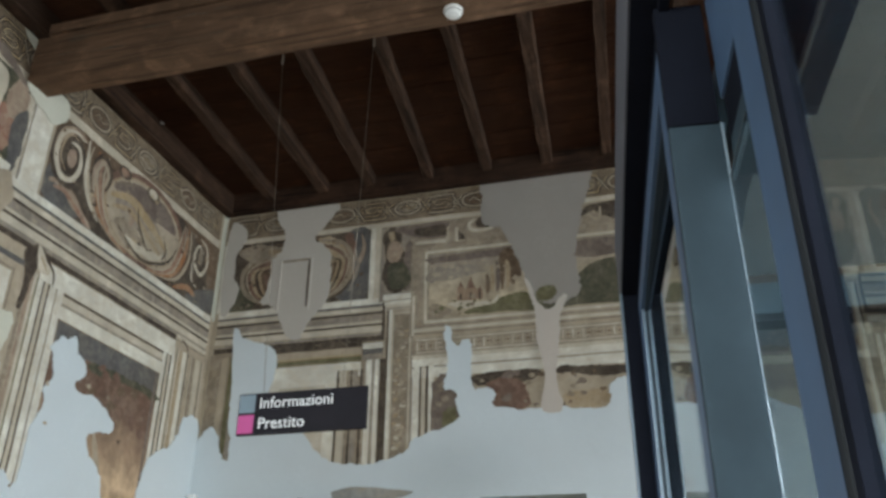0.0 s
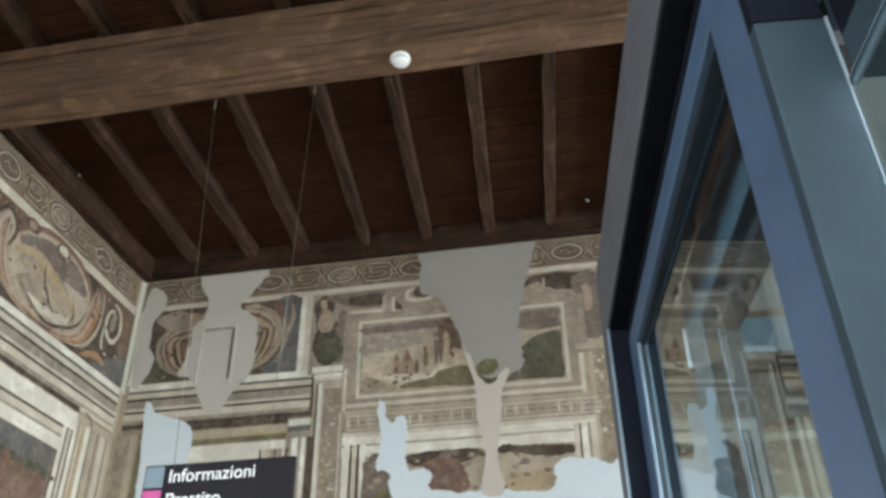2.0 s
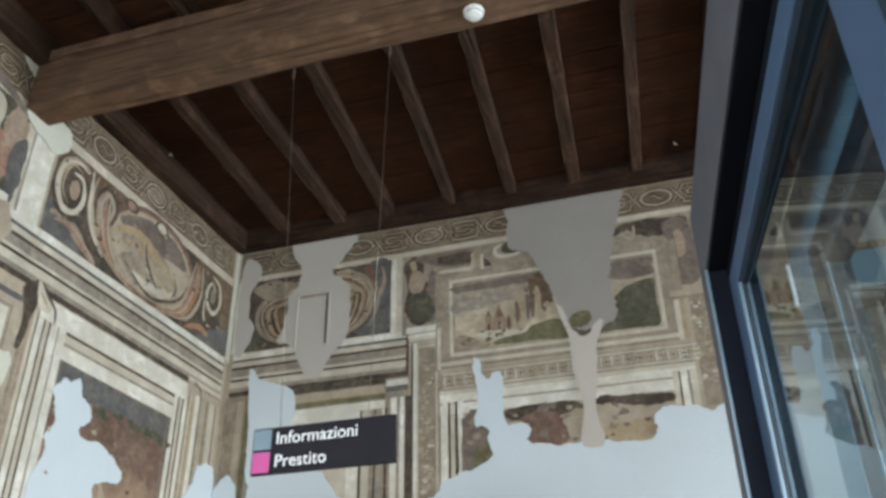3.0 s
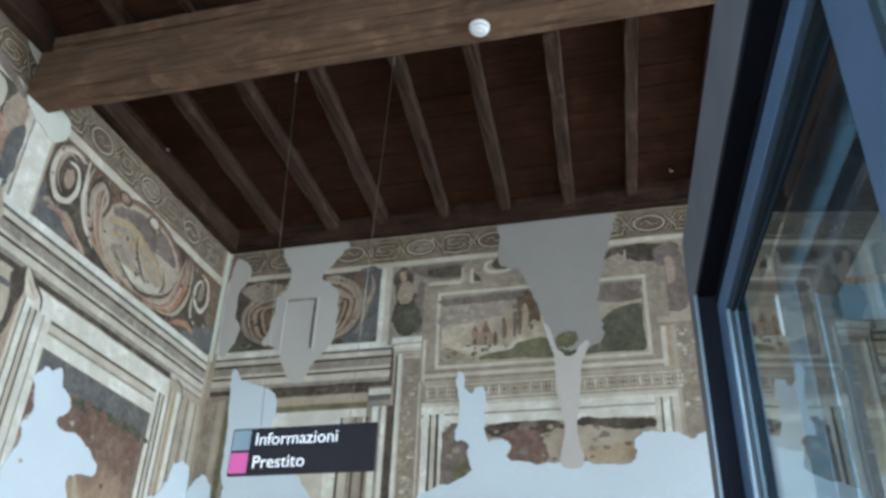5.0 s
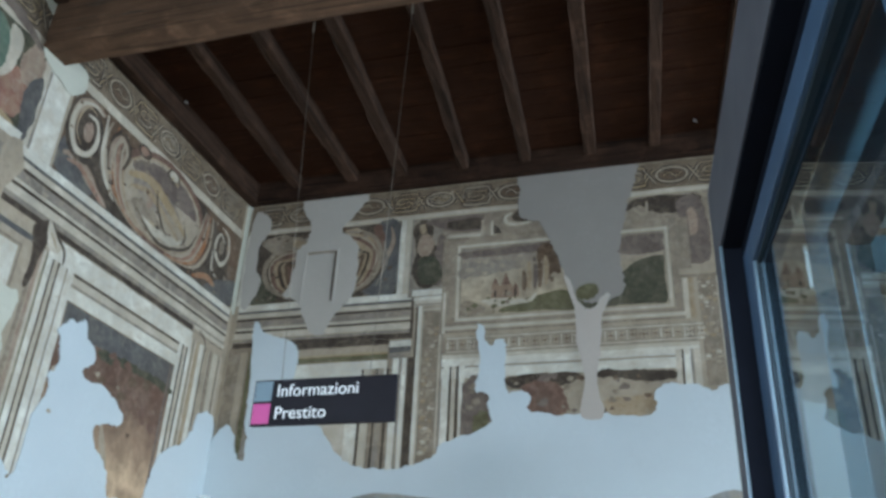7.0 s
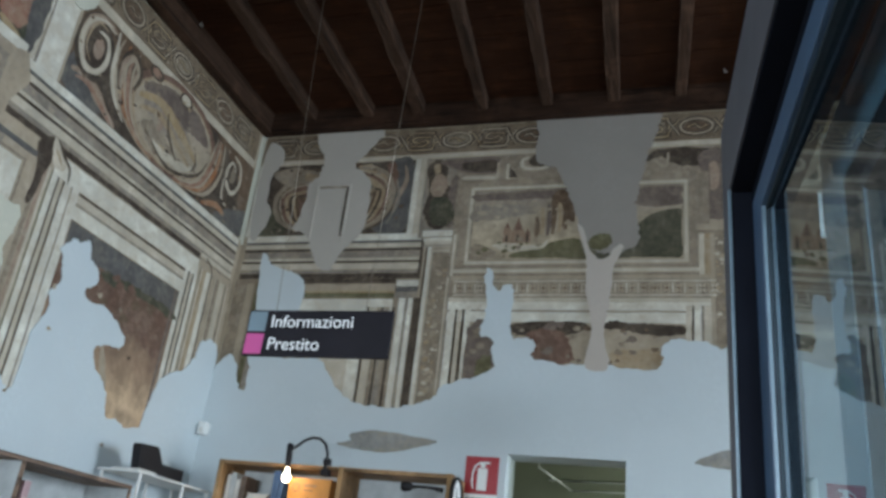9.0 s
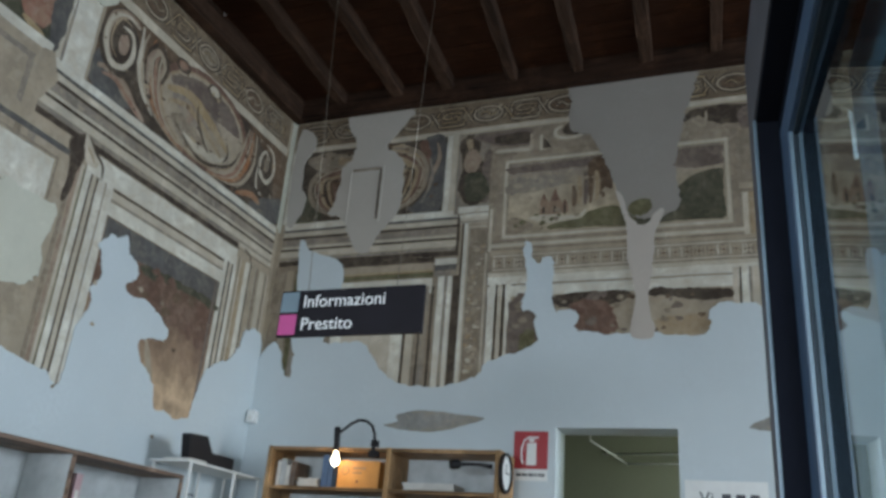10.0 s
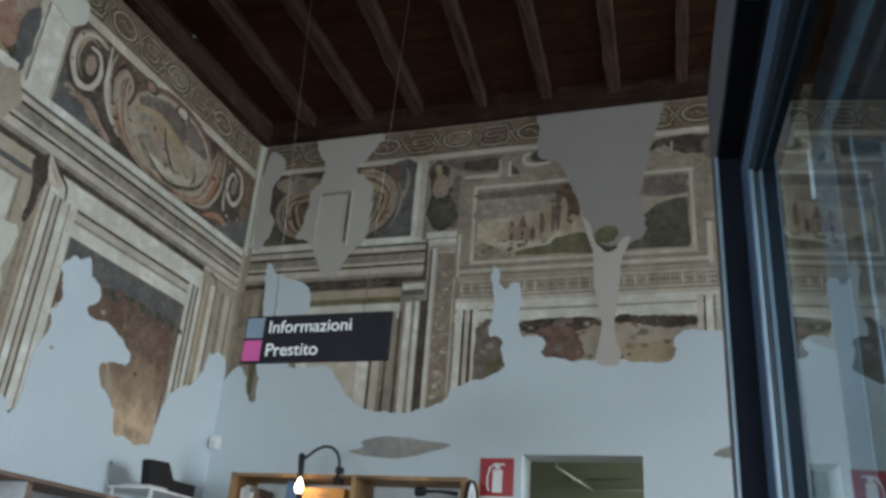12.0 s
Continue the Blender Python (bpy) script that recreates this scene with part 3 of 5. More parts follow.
# pilaster and stepped frame
north.rect("pilaster", CREAM, -2.235, -1.90, 4.24, 4.335)
north.rect("pilaster", SAND, -2.205, -1.935, 2.85, 4.25)
north.coat()
north.bands("pilaster", -2.245, -1.89, [(IVORY, 4.335, 4.30), (GREY, 4.27, 4.255)])
north.posts("pilaster", 2.85, 4.25, [(UMBER, -2.213, -2.195), (IVORY, -2.195, -2.165), (GREY, -1.985, -1.965), (IVORY, -1.965, -1.93)])
north.rect("pilaster", TAUPE, -2.15, -2.0, 2.85, 4.20)
north.coat()
north.border("pilaster", CREAM, -2.165, -1.99, 2.85, 4.22, 0.014)
north.spots("brushwork", [SAND, CREAM, OCHRE], -2.13, -2.02, 3.0, 4.15, 60, 0.022, 3)
# the niche with a seated shape, and the broken scrolls above the landscape
north.rect("painted_niche", GREY, -2.30, -1.92, 4.335, 5.09)
north.rect("pediment", FRAME_TAN_DIM, -2.02, 0.40, 4.80, 5.09)
north.coat()
north.blob("painted_niche", UMBER, [(-2.29, 4.98), (-2.22, 5.07), (-2.12, 5.02), (-2.10, 4.86), (-2.04, 4.72), (-1.98, 4.48), (-2.10, 4.42), (-2.21, 4.44), (-2.28, 4.62), (-2.25, 4.80)], 0.018, 6, 12)
north.blob("painted_niche", MAUVE, [(-2.05, 4.90), (-1.98, 4.86), (-1.97, 4.55), (-2.03, 4.42), (-2.07, 4.66)], 0.012, 6, 14)
north.blob("pediment", MAUVE, [(-2.16, 5.06), (-1.62, 5.07), (-1.64, 4.93), (-1.86, 4.92), (-2.0, 4.96)], 0.012, 5, 16)
north.blob("pediment", UMBER, [(-1.96, 5.03), (-1.68, 5.04), (-1.70, 4.94), (-1.94, 4.96)], 0.01, 5, 18)
north.blob("pediment", UMBER, [(-0.46, 4.97), (-0.36, 5.07), (0.12, 5.06), (0.10, 4.93), (-0.20, 4.92), (-0.32, 5.0)], 0.014, 5, 20)
north.blob("pediment", UMBER, [(-0.28, 5.02), (0.04, 5.03), (0.02, 4.95), (-0.26, 4.95)], 0.01, 5, 22)
north.coat()
north.blob("painted_niche", FLESH, [(-2.22, 4.90), (-2.15, 4.93), (-2.09, 4.84), (-2.12, 4.74), (-2.19, 4.71), (-2.24, 4.78)], 0.012, 6, 24)
north.blob("painted_niche", OCHRE, [(-2.23, 5.02), (-2.18, 5.03), (-2.17, 4.96), (-2.21, 4.94)], 0.008, 5, 23)
north.blob("painted_niche", MOSS, [(-2.22, 4.68), (-2.08, 4.70), (-2.0, 4.50), (-2.18, 4.46)], 0.012, 6, 25)
north.bands("painted_niche", -2.26, -1.94, [(IVORY, 4.40, 4.345)])
north.stroke("pediment", CREAM, [(-1.96, 4.885), (-1.82, 4.882), (-1.67, 4.875)], 0.035, 4, 0.9)
north.stroke("pediment", SAND, [(-1.67, 4.87), (-1.655, 4.94), (-1.66, 5.02)], 0.03, 4, 0.9)
north.blob("pediment", FRAME_TAN_DIM, [(-1.64, 5.07), (-1.46, 5.07), (-1.42, 4.99), (-1.45, 4.90), (-1.58, 4.86), (-1.63, 4.92)], 0.008, 5, 26)
north.stroke("pediment", CREAM, [(-1.575, 5.0), (-1.58, 4.92), (-1.575, 4.85)], 0.022, 4, 0.9)
north.stroke("pediment", CREAM, [(-1.575, 4.855), (-1.52, 4.848), (-1.46, 4.845)], 0.022, 4, 0.9)
north.face("pediment", UMBER, [(-1.56, 4.965), (-1.56, 4.875), (-1.49, 4.868), (-1.52, 4.93)])
north.stroke("pediment", CREAM, [(-1.40, 5.06), (-1.455, 5.03), (-1.45, 4.97), (-1.38, 4.945), (-1.28, 4.95), (-1.22, 4.97)], 0.03, 6, 0.8)
north.blob("pediment", UMBER, [(-1.40, 5.03), (-1.34, 5.09), (-1.31, 5.0), (-1.24, 5.0), (-1.28, 4.97), (-1.38, 4.98)], 0.008, 5, 29)
north.stroke("pediment", SAND, [(-0.40, 4.98), (-0.30, 4.92), (-0.28, 5.04)], 0.03)
north.blob("painted_niche", MAUVE, [(-0.06, 5.0), (0.14, 5.02), (0.16, 4.48), (-0.06, 4.48), (-0.02, 4.75)], 0.015, 6, 27)
north.blob("painted_niche", FLESH, [(0.03, 4.92), (0.09, 4.92), (0.10, 4.74), (0.04, 4.70)], 0.01, 5, 28)
# the landscape in its frame
north.rect("painted_frame", TAUPE, -2.0, 0.02, 3.98, 4.86)
north.coat()
north.border("painted_frame", FRAME_TAN_DIM, -1.95, -0.06, 4.03, 4.84, 0.085)
north.border("painted_frame", CREAM, -1.875, -0.135, 4.085, 4.79, 0.03)
north.rect("landscape", SKY_TAN, -1.83, -0.175, 4.125, 4.745)
north.coat()
north.blob("landscape", MAUVE, [(-1.82, 4.72), (-1.2, 4.74), (-1.05, 4.70), (-1.2, 4.665), (-1.7, 4.66), (-1.82, 4.66)], 0.012, 6, 31)
north.blob("landscape", GREY, [(-1.82, 4.60), (-1.5, 4.62), (-1.3, 4.56), (-1.5, 4.50), (-1.82, 4.48)], 0.015, 6, 32)
north.blob("landscape", OLIVE, [(-1.50, 4.15), (-1.30, 4.24), (-1.05, 4.30), (-0.85, 4.24), (-0.75, 4.13), (-1.1, 4.128)], 0.012, 6, 33)
north.blob("landscape", TAUPE, [(-1.82, 4.26), (-1.70, 4.24), (-1.62, 4.18), (-1.70, 4.13), (-1.82, 4.13)], 0.012, 6, 34)
north.blob("landscape", MOSS, [(-0.86, 4.13), (-0.70, 4.26), (-0.52, 4.40), (-0.40, 4.50), (-0.28, 4.53), (-0.185, 4.53), (-0.18, 4.42), (-0.18, 4.28), (-0.18, 4.14), (-0.30, 4.13), (-0.60, 4.13)], 0.006, 6, 35)
north.blob("landscape", MAUVE, [(-0.56, 4.72), (-0.19, 4.73), (-0.182, 4.66), (-0.182, 4.58), (-0.40, 4.56), (-0.54, 4.60)], 0.006, 6, 36)
north.blob("landscape", BROWN, [(-1.14, 4.74), (-1.02, 4.70), (-0.96, 4.55), (-1.08, 4.42), (-1.22, 4.44), (-1.20, 4.60)], 0.03, 6, 37)
north.coat()
north.blob("landscape", SAND, [(-1.30, 4.52), (-1.20, 4.60), (-1.10, 4.50), (-1.16, 4.36), (-1.28, 4.36)], 0.02, 6, 38)
for a, w, h in ((-1.54, 0.032, 4.42), (-1.45, 0.055, 4.40), (-1.37, 0.03, 4.36)):
    north.face("landscape", BRICK_ROSE, [(a - w, 4.27), (a + w, 4.27), (a + w, h - 0.02), (a, h), (a - w, h - 0.02)])
    north.face("landscape", RED_BROWN, [(a - w * 0.7, h - 0.015), (a + w * 0.7, h - 0.015), (a, h + (0.10 if w > 0.05 else 0.04))])
    north.face("landscape", UMBER, [(a - 0.01, 4.28), (a + 0.01, 4.28), (a + 0.01, 4.34), (a - 0.01, 4.34)])
for a, h0, h1, mat in ((-1.30, 4.32, 4.50, BROWN), (-1.26, 4.34, 4.58, OCHRE), (-1.21, 4.33, 4.62, MAUVE), (-1.17, 4.34, 4.68, BROWN), (-1.12, 4.36, 4.62, OCHRE), (-1.07, 4.38, 4.70, BROWN)):
    north.stroke("landscape", mat, [(a, h0), (a + 0.008, (h0 + h1) / 2), (a - 0.004, h1)], 0.04, 5, 0.5)
north.blob("landscape", CREAM, [(-1.66, 4.25), (-1.5, 4.27), (-1.30, 4.24), (-1.2, 4.29), (-1.25, 4.22), (-1.5, 4.20)], 0.012, 5, 39)
north.spots("brushwork", [OLIVE, TAUPE], -1.8, -1.0, 4.14, 4.30, 20, 0.024, 11)
north.spots("brushwork", [SAND, SKY_TAN], -1.8, -0.9, 4.42, 4.66, 18, 0.03, 13)
# stepped mouldings below and beside the landscape
north.bands("moulding", -1.97, 0.10, [(CREAM, 4.045, 4.01), (TAUPE, 4.01, 3.985), (SAND, 3.985, 3.955)])
north.rect("moulding", FRAME_TAN_DIM, -1.97, 0.10, 3.80, 3.955)
north.bands("moulding", -1.97, 0.02, [(CREAM, 3.80, 3.765), (IVORY, 3.765, 3.70), (GREY, 3.70, 3.685), (IVORY, 3.685, 3.60)])
north.coat()
north.posts("moulding", 3.985, 4.36, [(CREAM, -1.985, -1.955), (CREAM, -0.06, -0.02), (OCHRE, -0.02, 0.02)])
north.posts("moulding", 3.45, 4.36, [(SAND, 0.02, 0.05), (TAUPE, 0.05, 0.19), (CREAM, 0.19, 0.23)])
north.bands("moulding", -0.08, 0.25, [(SAND, 4.40, 4.35), (TAUPE, 4.35, 4.32)])
north.spots("brushwork", [SAND, CREAM, OCHRE], 0.06, 0.18, 3.5, 4.3, 40, 0.022, 17)
north.bands("moulding", -1.94, 0.06, [(CREAM, 3.945, 3.93), (CREAM, 3.83, 3.815)])
a, level = -1.935, north.out
while a < 0.03:
    north.out = level
    north.begin("moulding")
    north.inside += 1
    north.rect("moulding", CREAM if int(a * 100) % 3 else SAND, a, a + 0.016, 3.84, 3.92, 0.004)
    for way in (1, -1):
        north.stroke("moulding", SAND if int(a * 100) % 4 else CREAM, [(a + 0.024, 3.88 - way * 0.034), (a + 0.048, 3.88), (a + 0.072, 3.88 + way * 0.034)], 0.017, 3, 0.8)
    north.oval("moulding", BROWN, a + 0.048, 3.88, 0.010, 0.010, 0, 8)
    north.inside -= 1
    a += 0.084
north.rect("painted_frame", TAUPE, 0.30, 1.75, 3.3, 4.9)
north.border("painted_frame", CREAM, 0.45, 1.65, 3.5, 4.75, 0.06)
north.rect("landscape", BROWN, 0.55, 1.55, 3.6, 4.65)
north.blob("landscape", SLATE, [(0.6, 3.7), (1.0, 4.1), (1.4, 4.0), (1.5, 3.65)], 0.03, 6, 57)
# lower painting
north.posts("lower_frame", 3.0, 3.70, [(IVORY, -1.95, -1.905), (UMBER, -1.90, -1.885), (CREAM, -1.88, -1.85), (UMBER, -1.845, -1.825), (IVORY, -1.82, -1.775)])
north.posts("lower_frame", 3.42, 3.74, [(CREAM, -0.16, -0.12), (UMBER, -0.115, -0.10), (IVORY, -0.10, -0.05), (GREY, -0.05, -0.03), (CREAM, -0.03, 0.02)])
north.rect("lower_painting", SAND, -1.775, -0.17, 3.1, 3.60)
north.coat()
north.blob("lower_painting", MAUVE, [(-1.77, 3.57), (-1.50, 3.58), (-1.5, 3.30), (-1.60, 3.22), (-1.77, 3.12)], 0.02, 6, 51)
north.blob("lower_painting", UMBER, [(-1.47, 3.595), (-1.0, 3.60), (-0.86, 3.59), (-0.92, 3.52), (-1.2, 3.50), (-1.45, 3.50)], 0.02, 6, 52)
north.blob("lower_painting", UMBER, [(-0.72, 3.61), (-0.45, 3.60), (-0.17, 3.58), (-0.20, 3.50), (-0.5, 3.53), (-0.7, 3.55)], 0.02, 6, 53)
north.blob("lower_painting", RED_BROWN, [(-1.30, 3.52), (-1.05, 3.52), (-0.98, 3.40), (-0.96, 3.28), (-1.25, 3.28), (-1.28, 3.38)], 0.03, 6, 54)
north.blob("lower_painting", OCHRE, [(-0.72, 3.36), (-0.5, 3.40), (-0.34, 3.40), (-0.32, 3.28), (-0.55, 3.25), (-0.70, 3.28)], 0.02, 6, 55)
north.blob("lower_painting", OLIVE, [(-1.68, 3.30), (-1.58, 3.32), (-1.58, 3.20), (-1.70, 3.16)], 0.02, 6, 56)
north.spots("brushwork", [TAUPE, MAUVE, BROWN], -1.75, -0.2, 3.28, 3.58, 40, 0.04, 21)
# losses filled with plain plaster
assert north.out < DEEP - 0.001
out = DEEP - 0.0005
north.blob("plaster_loss", WALL, [(-3.96, 3.10), (-3.80, 3.30), (-3.69, 3.05), (-3.62, 3.0), (-3.57, 3.24), (-3.3, 3.27), (-3.0, 3.25), (-2.87, 3.11), (-2.66, 2.94), (-2.37, 2.89), (-2.02, 2.97), (-1.93, 3.09), (-1.71, 3.15), (-1.54, 3.26), (-1.41, 3.44), (-1.27, 3.44), (-1.24, 3.30), (-0.81, 3.27), (-0.36, 3.25), (-0.32, 3.42), (-0.20, 3.47), (-0.04, 3.46), (0.08, 3.42), (0.2, 3.45), (0.6, 3.35), (1.2, 3.1), (1.85, 3.05), (1.85, 2.75), (-1.2, 2.75), (-3.96, 2.75)], 0.022, 6, 61, out, 0.006)
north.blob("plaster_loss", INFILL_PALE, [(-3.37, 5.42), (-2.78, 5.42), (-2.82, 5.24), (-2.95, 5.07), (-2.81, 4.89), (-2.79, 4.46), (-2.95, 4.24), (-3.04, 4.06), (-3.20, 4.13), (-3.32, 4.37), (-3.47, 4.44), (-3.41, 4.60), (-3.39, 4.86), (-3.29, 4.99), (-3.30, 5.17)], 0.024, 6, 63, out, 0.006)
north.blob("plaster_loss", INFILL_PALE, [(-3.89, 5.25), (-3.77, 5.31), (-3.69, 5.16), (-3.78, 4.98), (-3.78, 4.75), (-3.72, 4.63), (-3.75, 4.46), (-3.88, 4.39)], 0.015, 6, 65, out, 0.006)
north.blob("plaster_loss", WALL, [(-3.70, 4.18), (-3.60, 4.10), (-3.50, 4.07), (-3.29, 3.98), (-3.24, 3.79), (-3.30, 3.56), (-3.40, 3.2), (-3.62, 3.2), (-3.66, 3.6)], 0.015, 6, 67, out + 0.001, 0.006)
north.blob("plaster_loss", INFILL, [(-1.28, 5.42), (-1.33, 5.26), (-1.33, 5.02), (-1.17, 4.94), (-1.09, 4.77), (-1.00, 4.55), (-0.94, 4.34), (-0.90, 4.22), (-0.78, 4.16), (-0.63, 4.18), (-0.54, 4.21), (-0.49, 4.35), (-0.52, 4.61), (-0.47, 4.86), (-0.41, 5.12), (-0.32, 5.39), (-0.36, 5.42)], 0.024, 6, 69, out + 0.001, 0.006)
north.blob("plaster_loss", INFILL_ROSE, [(-0.97, 4.40), (-0.92, 4.22), (-0.89, 4.09), (-0.88, 3.81), (-0.83, 3.54), (-0.87, 3.27), (-0.70, 3.25), (-0.735, 3.54), (-0.70, 3.80), (-0.68, 4.03), (-0.61, 4.21), (-0.66, 4.22), (-0.74, 4.12), (-0.80, 4.11), (-0.87, 4.20), (-0.92, 4.36)], 0.012, 6, 70, out + 0.0013, 0.006)
north.blob("plaster_loss", WALL, [(-1.685, 3.99), (-1.655, 4.04), (-1.62, 3.98), (-1.60, 3.87), (-1.555, 3.84), (-1.53, 3.89), (-1.47, 3.90), (-1.44, 3.80), (-1.45, 3.57), (-1.40, 3.40), (-1.52, 3.22), (-1.58, 3.34), (-1.56, 3.44), (-1.68, 3.50), (-1.65, 3.76)], 0.022, 6, 71, out + 0.001, 0.006)
out = DEEP + 0.002
north.out = DEEP + 0.0015
north.oval("surviving_spot", OLIVE, -0.79, 4.26, 0.09, 0.075, 0.3, 16, 0.015)
for b in ((-3.295, -3.283, 4.33, 4.85), (-2.99, -2.97, 4.33, 4.865), (-3.283, -2.99, 4.85, 4.865)):
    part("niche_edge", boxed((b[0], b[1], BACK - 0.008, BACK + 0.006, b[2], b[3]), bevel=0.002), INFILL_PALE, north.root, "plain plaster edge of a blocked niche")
# dark strokes paint the shade along the niche's top and right edges
north.stroke("niche_shade", TAUPE, [(-3.275, 4.838), (-3.15, 4.84), (-3.0, 4.838)], 0.022, taper=0.8)
north.stroke("niche_shade", UMBER, [(-3.003, 4.84), (-3.004, 4.6), (-3.003, 4.36)], 0.022, taper=0.8)
north.blob("surviving_spot", SMUDGE, [(-2.63, 2.68), (-2.5, 2.71), (-2.34, 2.71), (-2.12, 2.685), (-1.93, 2.655), (-2.10, 2.60), (-2.26, 2.56), (-2.49, 2.56), (-2.72, 2.60), (-2.62, 2.635)], 0.006, 6, 73, out)
north.blob("surviving_spot", SMUDGE, [(-0.10, 2.60), (0.02, 2.68), (0.20, 2.70), (0.20, 2.58)], 0.008, 6, 75, out)
north.finish({"frieze": "brown band of pale strapwork knots", "landscape": "painted landscape with a small church", "plaster_loss": "plain grey plaster filling lost paint",
              "cornice": "painted grey and ivory mouldings", "moulding": "painted ivory mouldings with dentils", "scroll": "rust and sand scrollwork",
              "surviving_spot": "grey remnant of old paint"})

west = Mural("faded painted cornice, scrolls and framed panel on flaking plaster", lambda a, h, o: (LEFT - DEEP + o, a, h), 0.0075)
west.blob("ground", SAND, [(5.79, 5.42), (4.0, 5.42), (2.0, 5.42), (1.2, 5.42), (1.2, 2.3), (2.4, 2.3), (4.0, 2.4), (5.79, 2.9)], 0.0, 3)
west.coat()
frieze_band(west, 1.3, 5.74, 5.10, 5.42)
west.coat()
west.bands("fillet", 1.3, 5.74, [(CREAM, 5.115, 5.035)])
west.rect("scroll_panel", BROWN, 3.40, 5.765, 4.325, 5.04)
west.rect("scroll_panel", MOSS, 1.5, 3.15, 4.325, 5.05)
west.coat()
west.blob("scroll_panel", UMBER, [(3.5, 4.36), (4.0, 4.9), (4.5, 5.02), (5.2, 5.0), (5.6, 4.7), (5.5, 4.36), (4.6, 4.34)], 0.03, 6, 81)
west.blob("scroll_panel", SLATE, [(3.42, 4.36), (3.42, 4.60), (3.56, 4.56), (3.80, 4.36)], 0.01, 6, 82)
west.blob("scroll_panel", SLATE, [(5.30, 4.36), (5.75, 4.60), (5.75, 4.36)], 0.01, 6, 83)
west.coat()
west.oval("scroll_panel", RED_BROWN, 4.57, 4.72, 0.60, 0.385, 0.05, 30, 0.01)
west.oval("scroll_panel", OCHRE, 4.575, 4.715, 0.54, 0.345, 0.05, 30)
west.coat()
west.oval("scroll_panel", SAND, 4.58, 4.715, 0.515, 0.33, 0.05, 30)
west.coat()
west.blob("scroll_panel", MAUVE, [(4.12, 4.84), (4.45, 5.0), (4.85, 4.99), (5.02, 4.82), (4.7, 4.80), (4.4, 4.76)], 0.02, 6, 84)
west.blob("scroll_panel", SKY_TAN, [(4.15, 4.80), (4.5, 4.84), (4.8, 4.72), (4.6, 4.60), (4.3, 4.62)], 0.02, 6, 85)
west.blob("scroll_panel", TAUPE, [(4.2, 4.58), (4.45, 4.60), (4.7, 4.46), (4.5, 4.42), (4.3, 4.46)], 0.02, 6, 86)
west.blob("scroll_panel", CREAM, [(4.35, 4.52), (4.6, 4.50), (4.9, 4.56), (4.75, 4.45), (4.5, 4.43)], 0.015, 6, 87)
west.coat()
west.blob("scroll_panel", FLESH, [(4.36, 4.74), (4.42, 4.76), (4.44, 4.64), (4.38, 4.60)], 0.008, 5, 88)
west.stroke("scroll_panel", GOLD, [(4.10, 4.74), (4.35, 4.82), (4.65, 4.74), (4.92, 4.62)], 0.09)
west.stroke("scroll_panel", OCHRE, [(4.14, 4.66), (4.38, 4.72), (4.66, 4.62), (4.84, 4.54)], 0.06)
west.stroke("scroll_panel", UMBER, [(4.46, 4.80), (4.50, 4.68), (4.60, 4.56), (4.68, 4.50)], 0.03)
west.stroke("scroll_panel", UMBER, [(4.88, 4.70), (4.92, 4.60), (4.88, 4.52)], 0.02)
west.stroke("scroll_panel", UMBER, [(4.25, 4.54), (4.6, 4.40), (4.95, 4.52), (5.08, 4.72)], 0.03)
for off, mat, w in ((0.0, SAND, 0.04), (0.04, BROWN, 0.03), (0.075, RUST, 0.05), (0.115, SAND, 0.03), (0.15, TERRA, 0.04), (0.19, SAND, 0.03)):
    west.stroke("scroll", mat, [(3.82 + off, 5.0), (3.80 + off, 4.80), (3.92 + off * 0.8, 4.56), (4.15 + off * 0.5, 4.42), (4.40, 4.345 + off * 0.25)], w)
    west.stroke("scroll", mat, [(5.26 - off * 0.6, 4.98), (5.28 - off, 4.72), (5.18 - off, 4.50), (5.0 - off, 4.40), (4.70, 4.345 + off * 0.22)], w)
west.stroke("scroll", FLESH, [(3.45, 4.50), (3.58, 4.53), (3.72, 4.47), (3.84, 4.40), (3.96, 4.35)], 0.08)
west.stroke("scroll", TERRA, [(3.50, 4.47), (3.62, 4.49), (3.78, 4.42), (3.92, 4.35)], 0.04)
west.stroke("scroll", RUST, [(5.10, 4.36), (5.30, 4.44), (5.45, 4.42)], 0.06)
west.oval("scroll", UMBER, 3.61, 4.78, 0.15, 0.20)
west.oval("scroll", UMBER, 5.455, 4.80, 0.09, 0.13)
west.coat()
west.stroke("scroll", UMBER, [(3.76, 4.96), (3.60, 5.01), (3.47, 4.91), (3.44, 4.72), (3.53, 4.57), (3.68, 4.59), (3.75, 4.74), (3.70, 4.90), (3.58, 4.91)], 0.095)
west.stroke("scroll", FLESH, [(3.74, 4.98), (3.61, 5.0), (3.49, 4.91), (3.46, 4.74), (3.54, 4.60)], 0.07)
west.stroke("scroll", CREAM, [(3.72, 4.97), (3.60, 4.99), (3.48, 4.90), (3.46, 4.72), (3.54, 4.59), (3.66, 4.61), (3.72, 4.74), (3.68, 4.88), (3.58, 4.89)], 0.05)
west.stroke("scroll", OCHRE, [(3.66, 4.94), (3.56, 4.94), (3.51, 4.84), (3.51, 4.72), (3.58, 4.64)], 0.02)
west.stroke("scroll", CREAM, [(5.42, 4.98), (5.54, 4.94), (5.58, 4.78), (5.50, 4.65), (5.40, 4.68), (5.36, 4.80), (5.42, 4.91), (5.50, 4.86)], 0.04)
west.stroke("scroll", CREAM, [(3.76, 5.02), (3.78, 4.86), (3.80, 4.70), (3.88, 4.55), (4.02, 4.44)], 0.045)
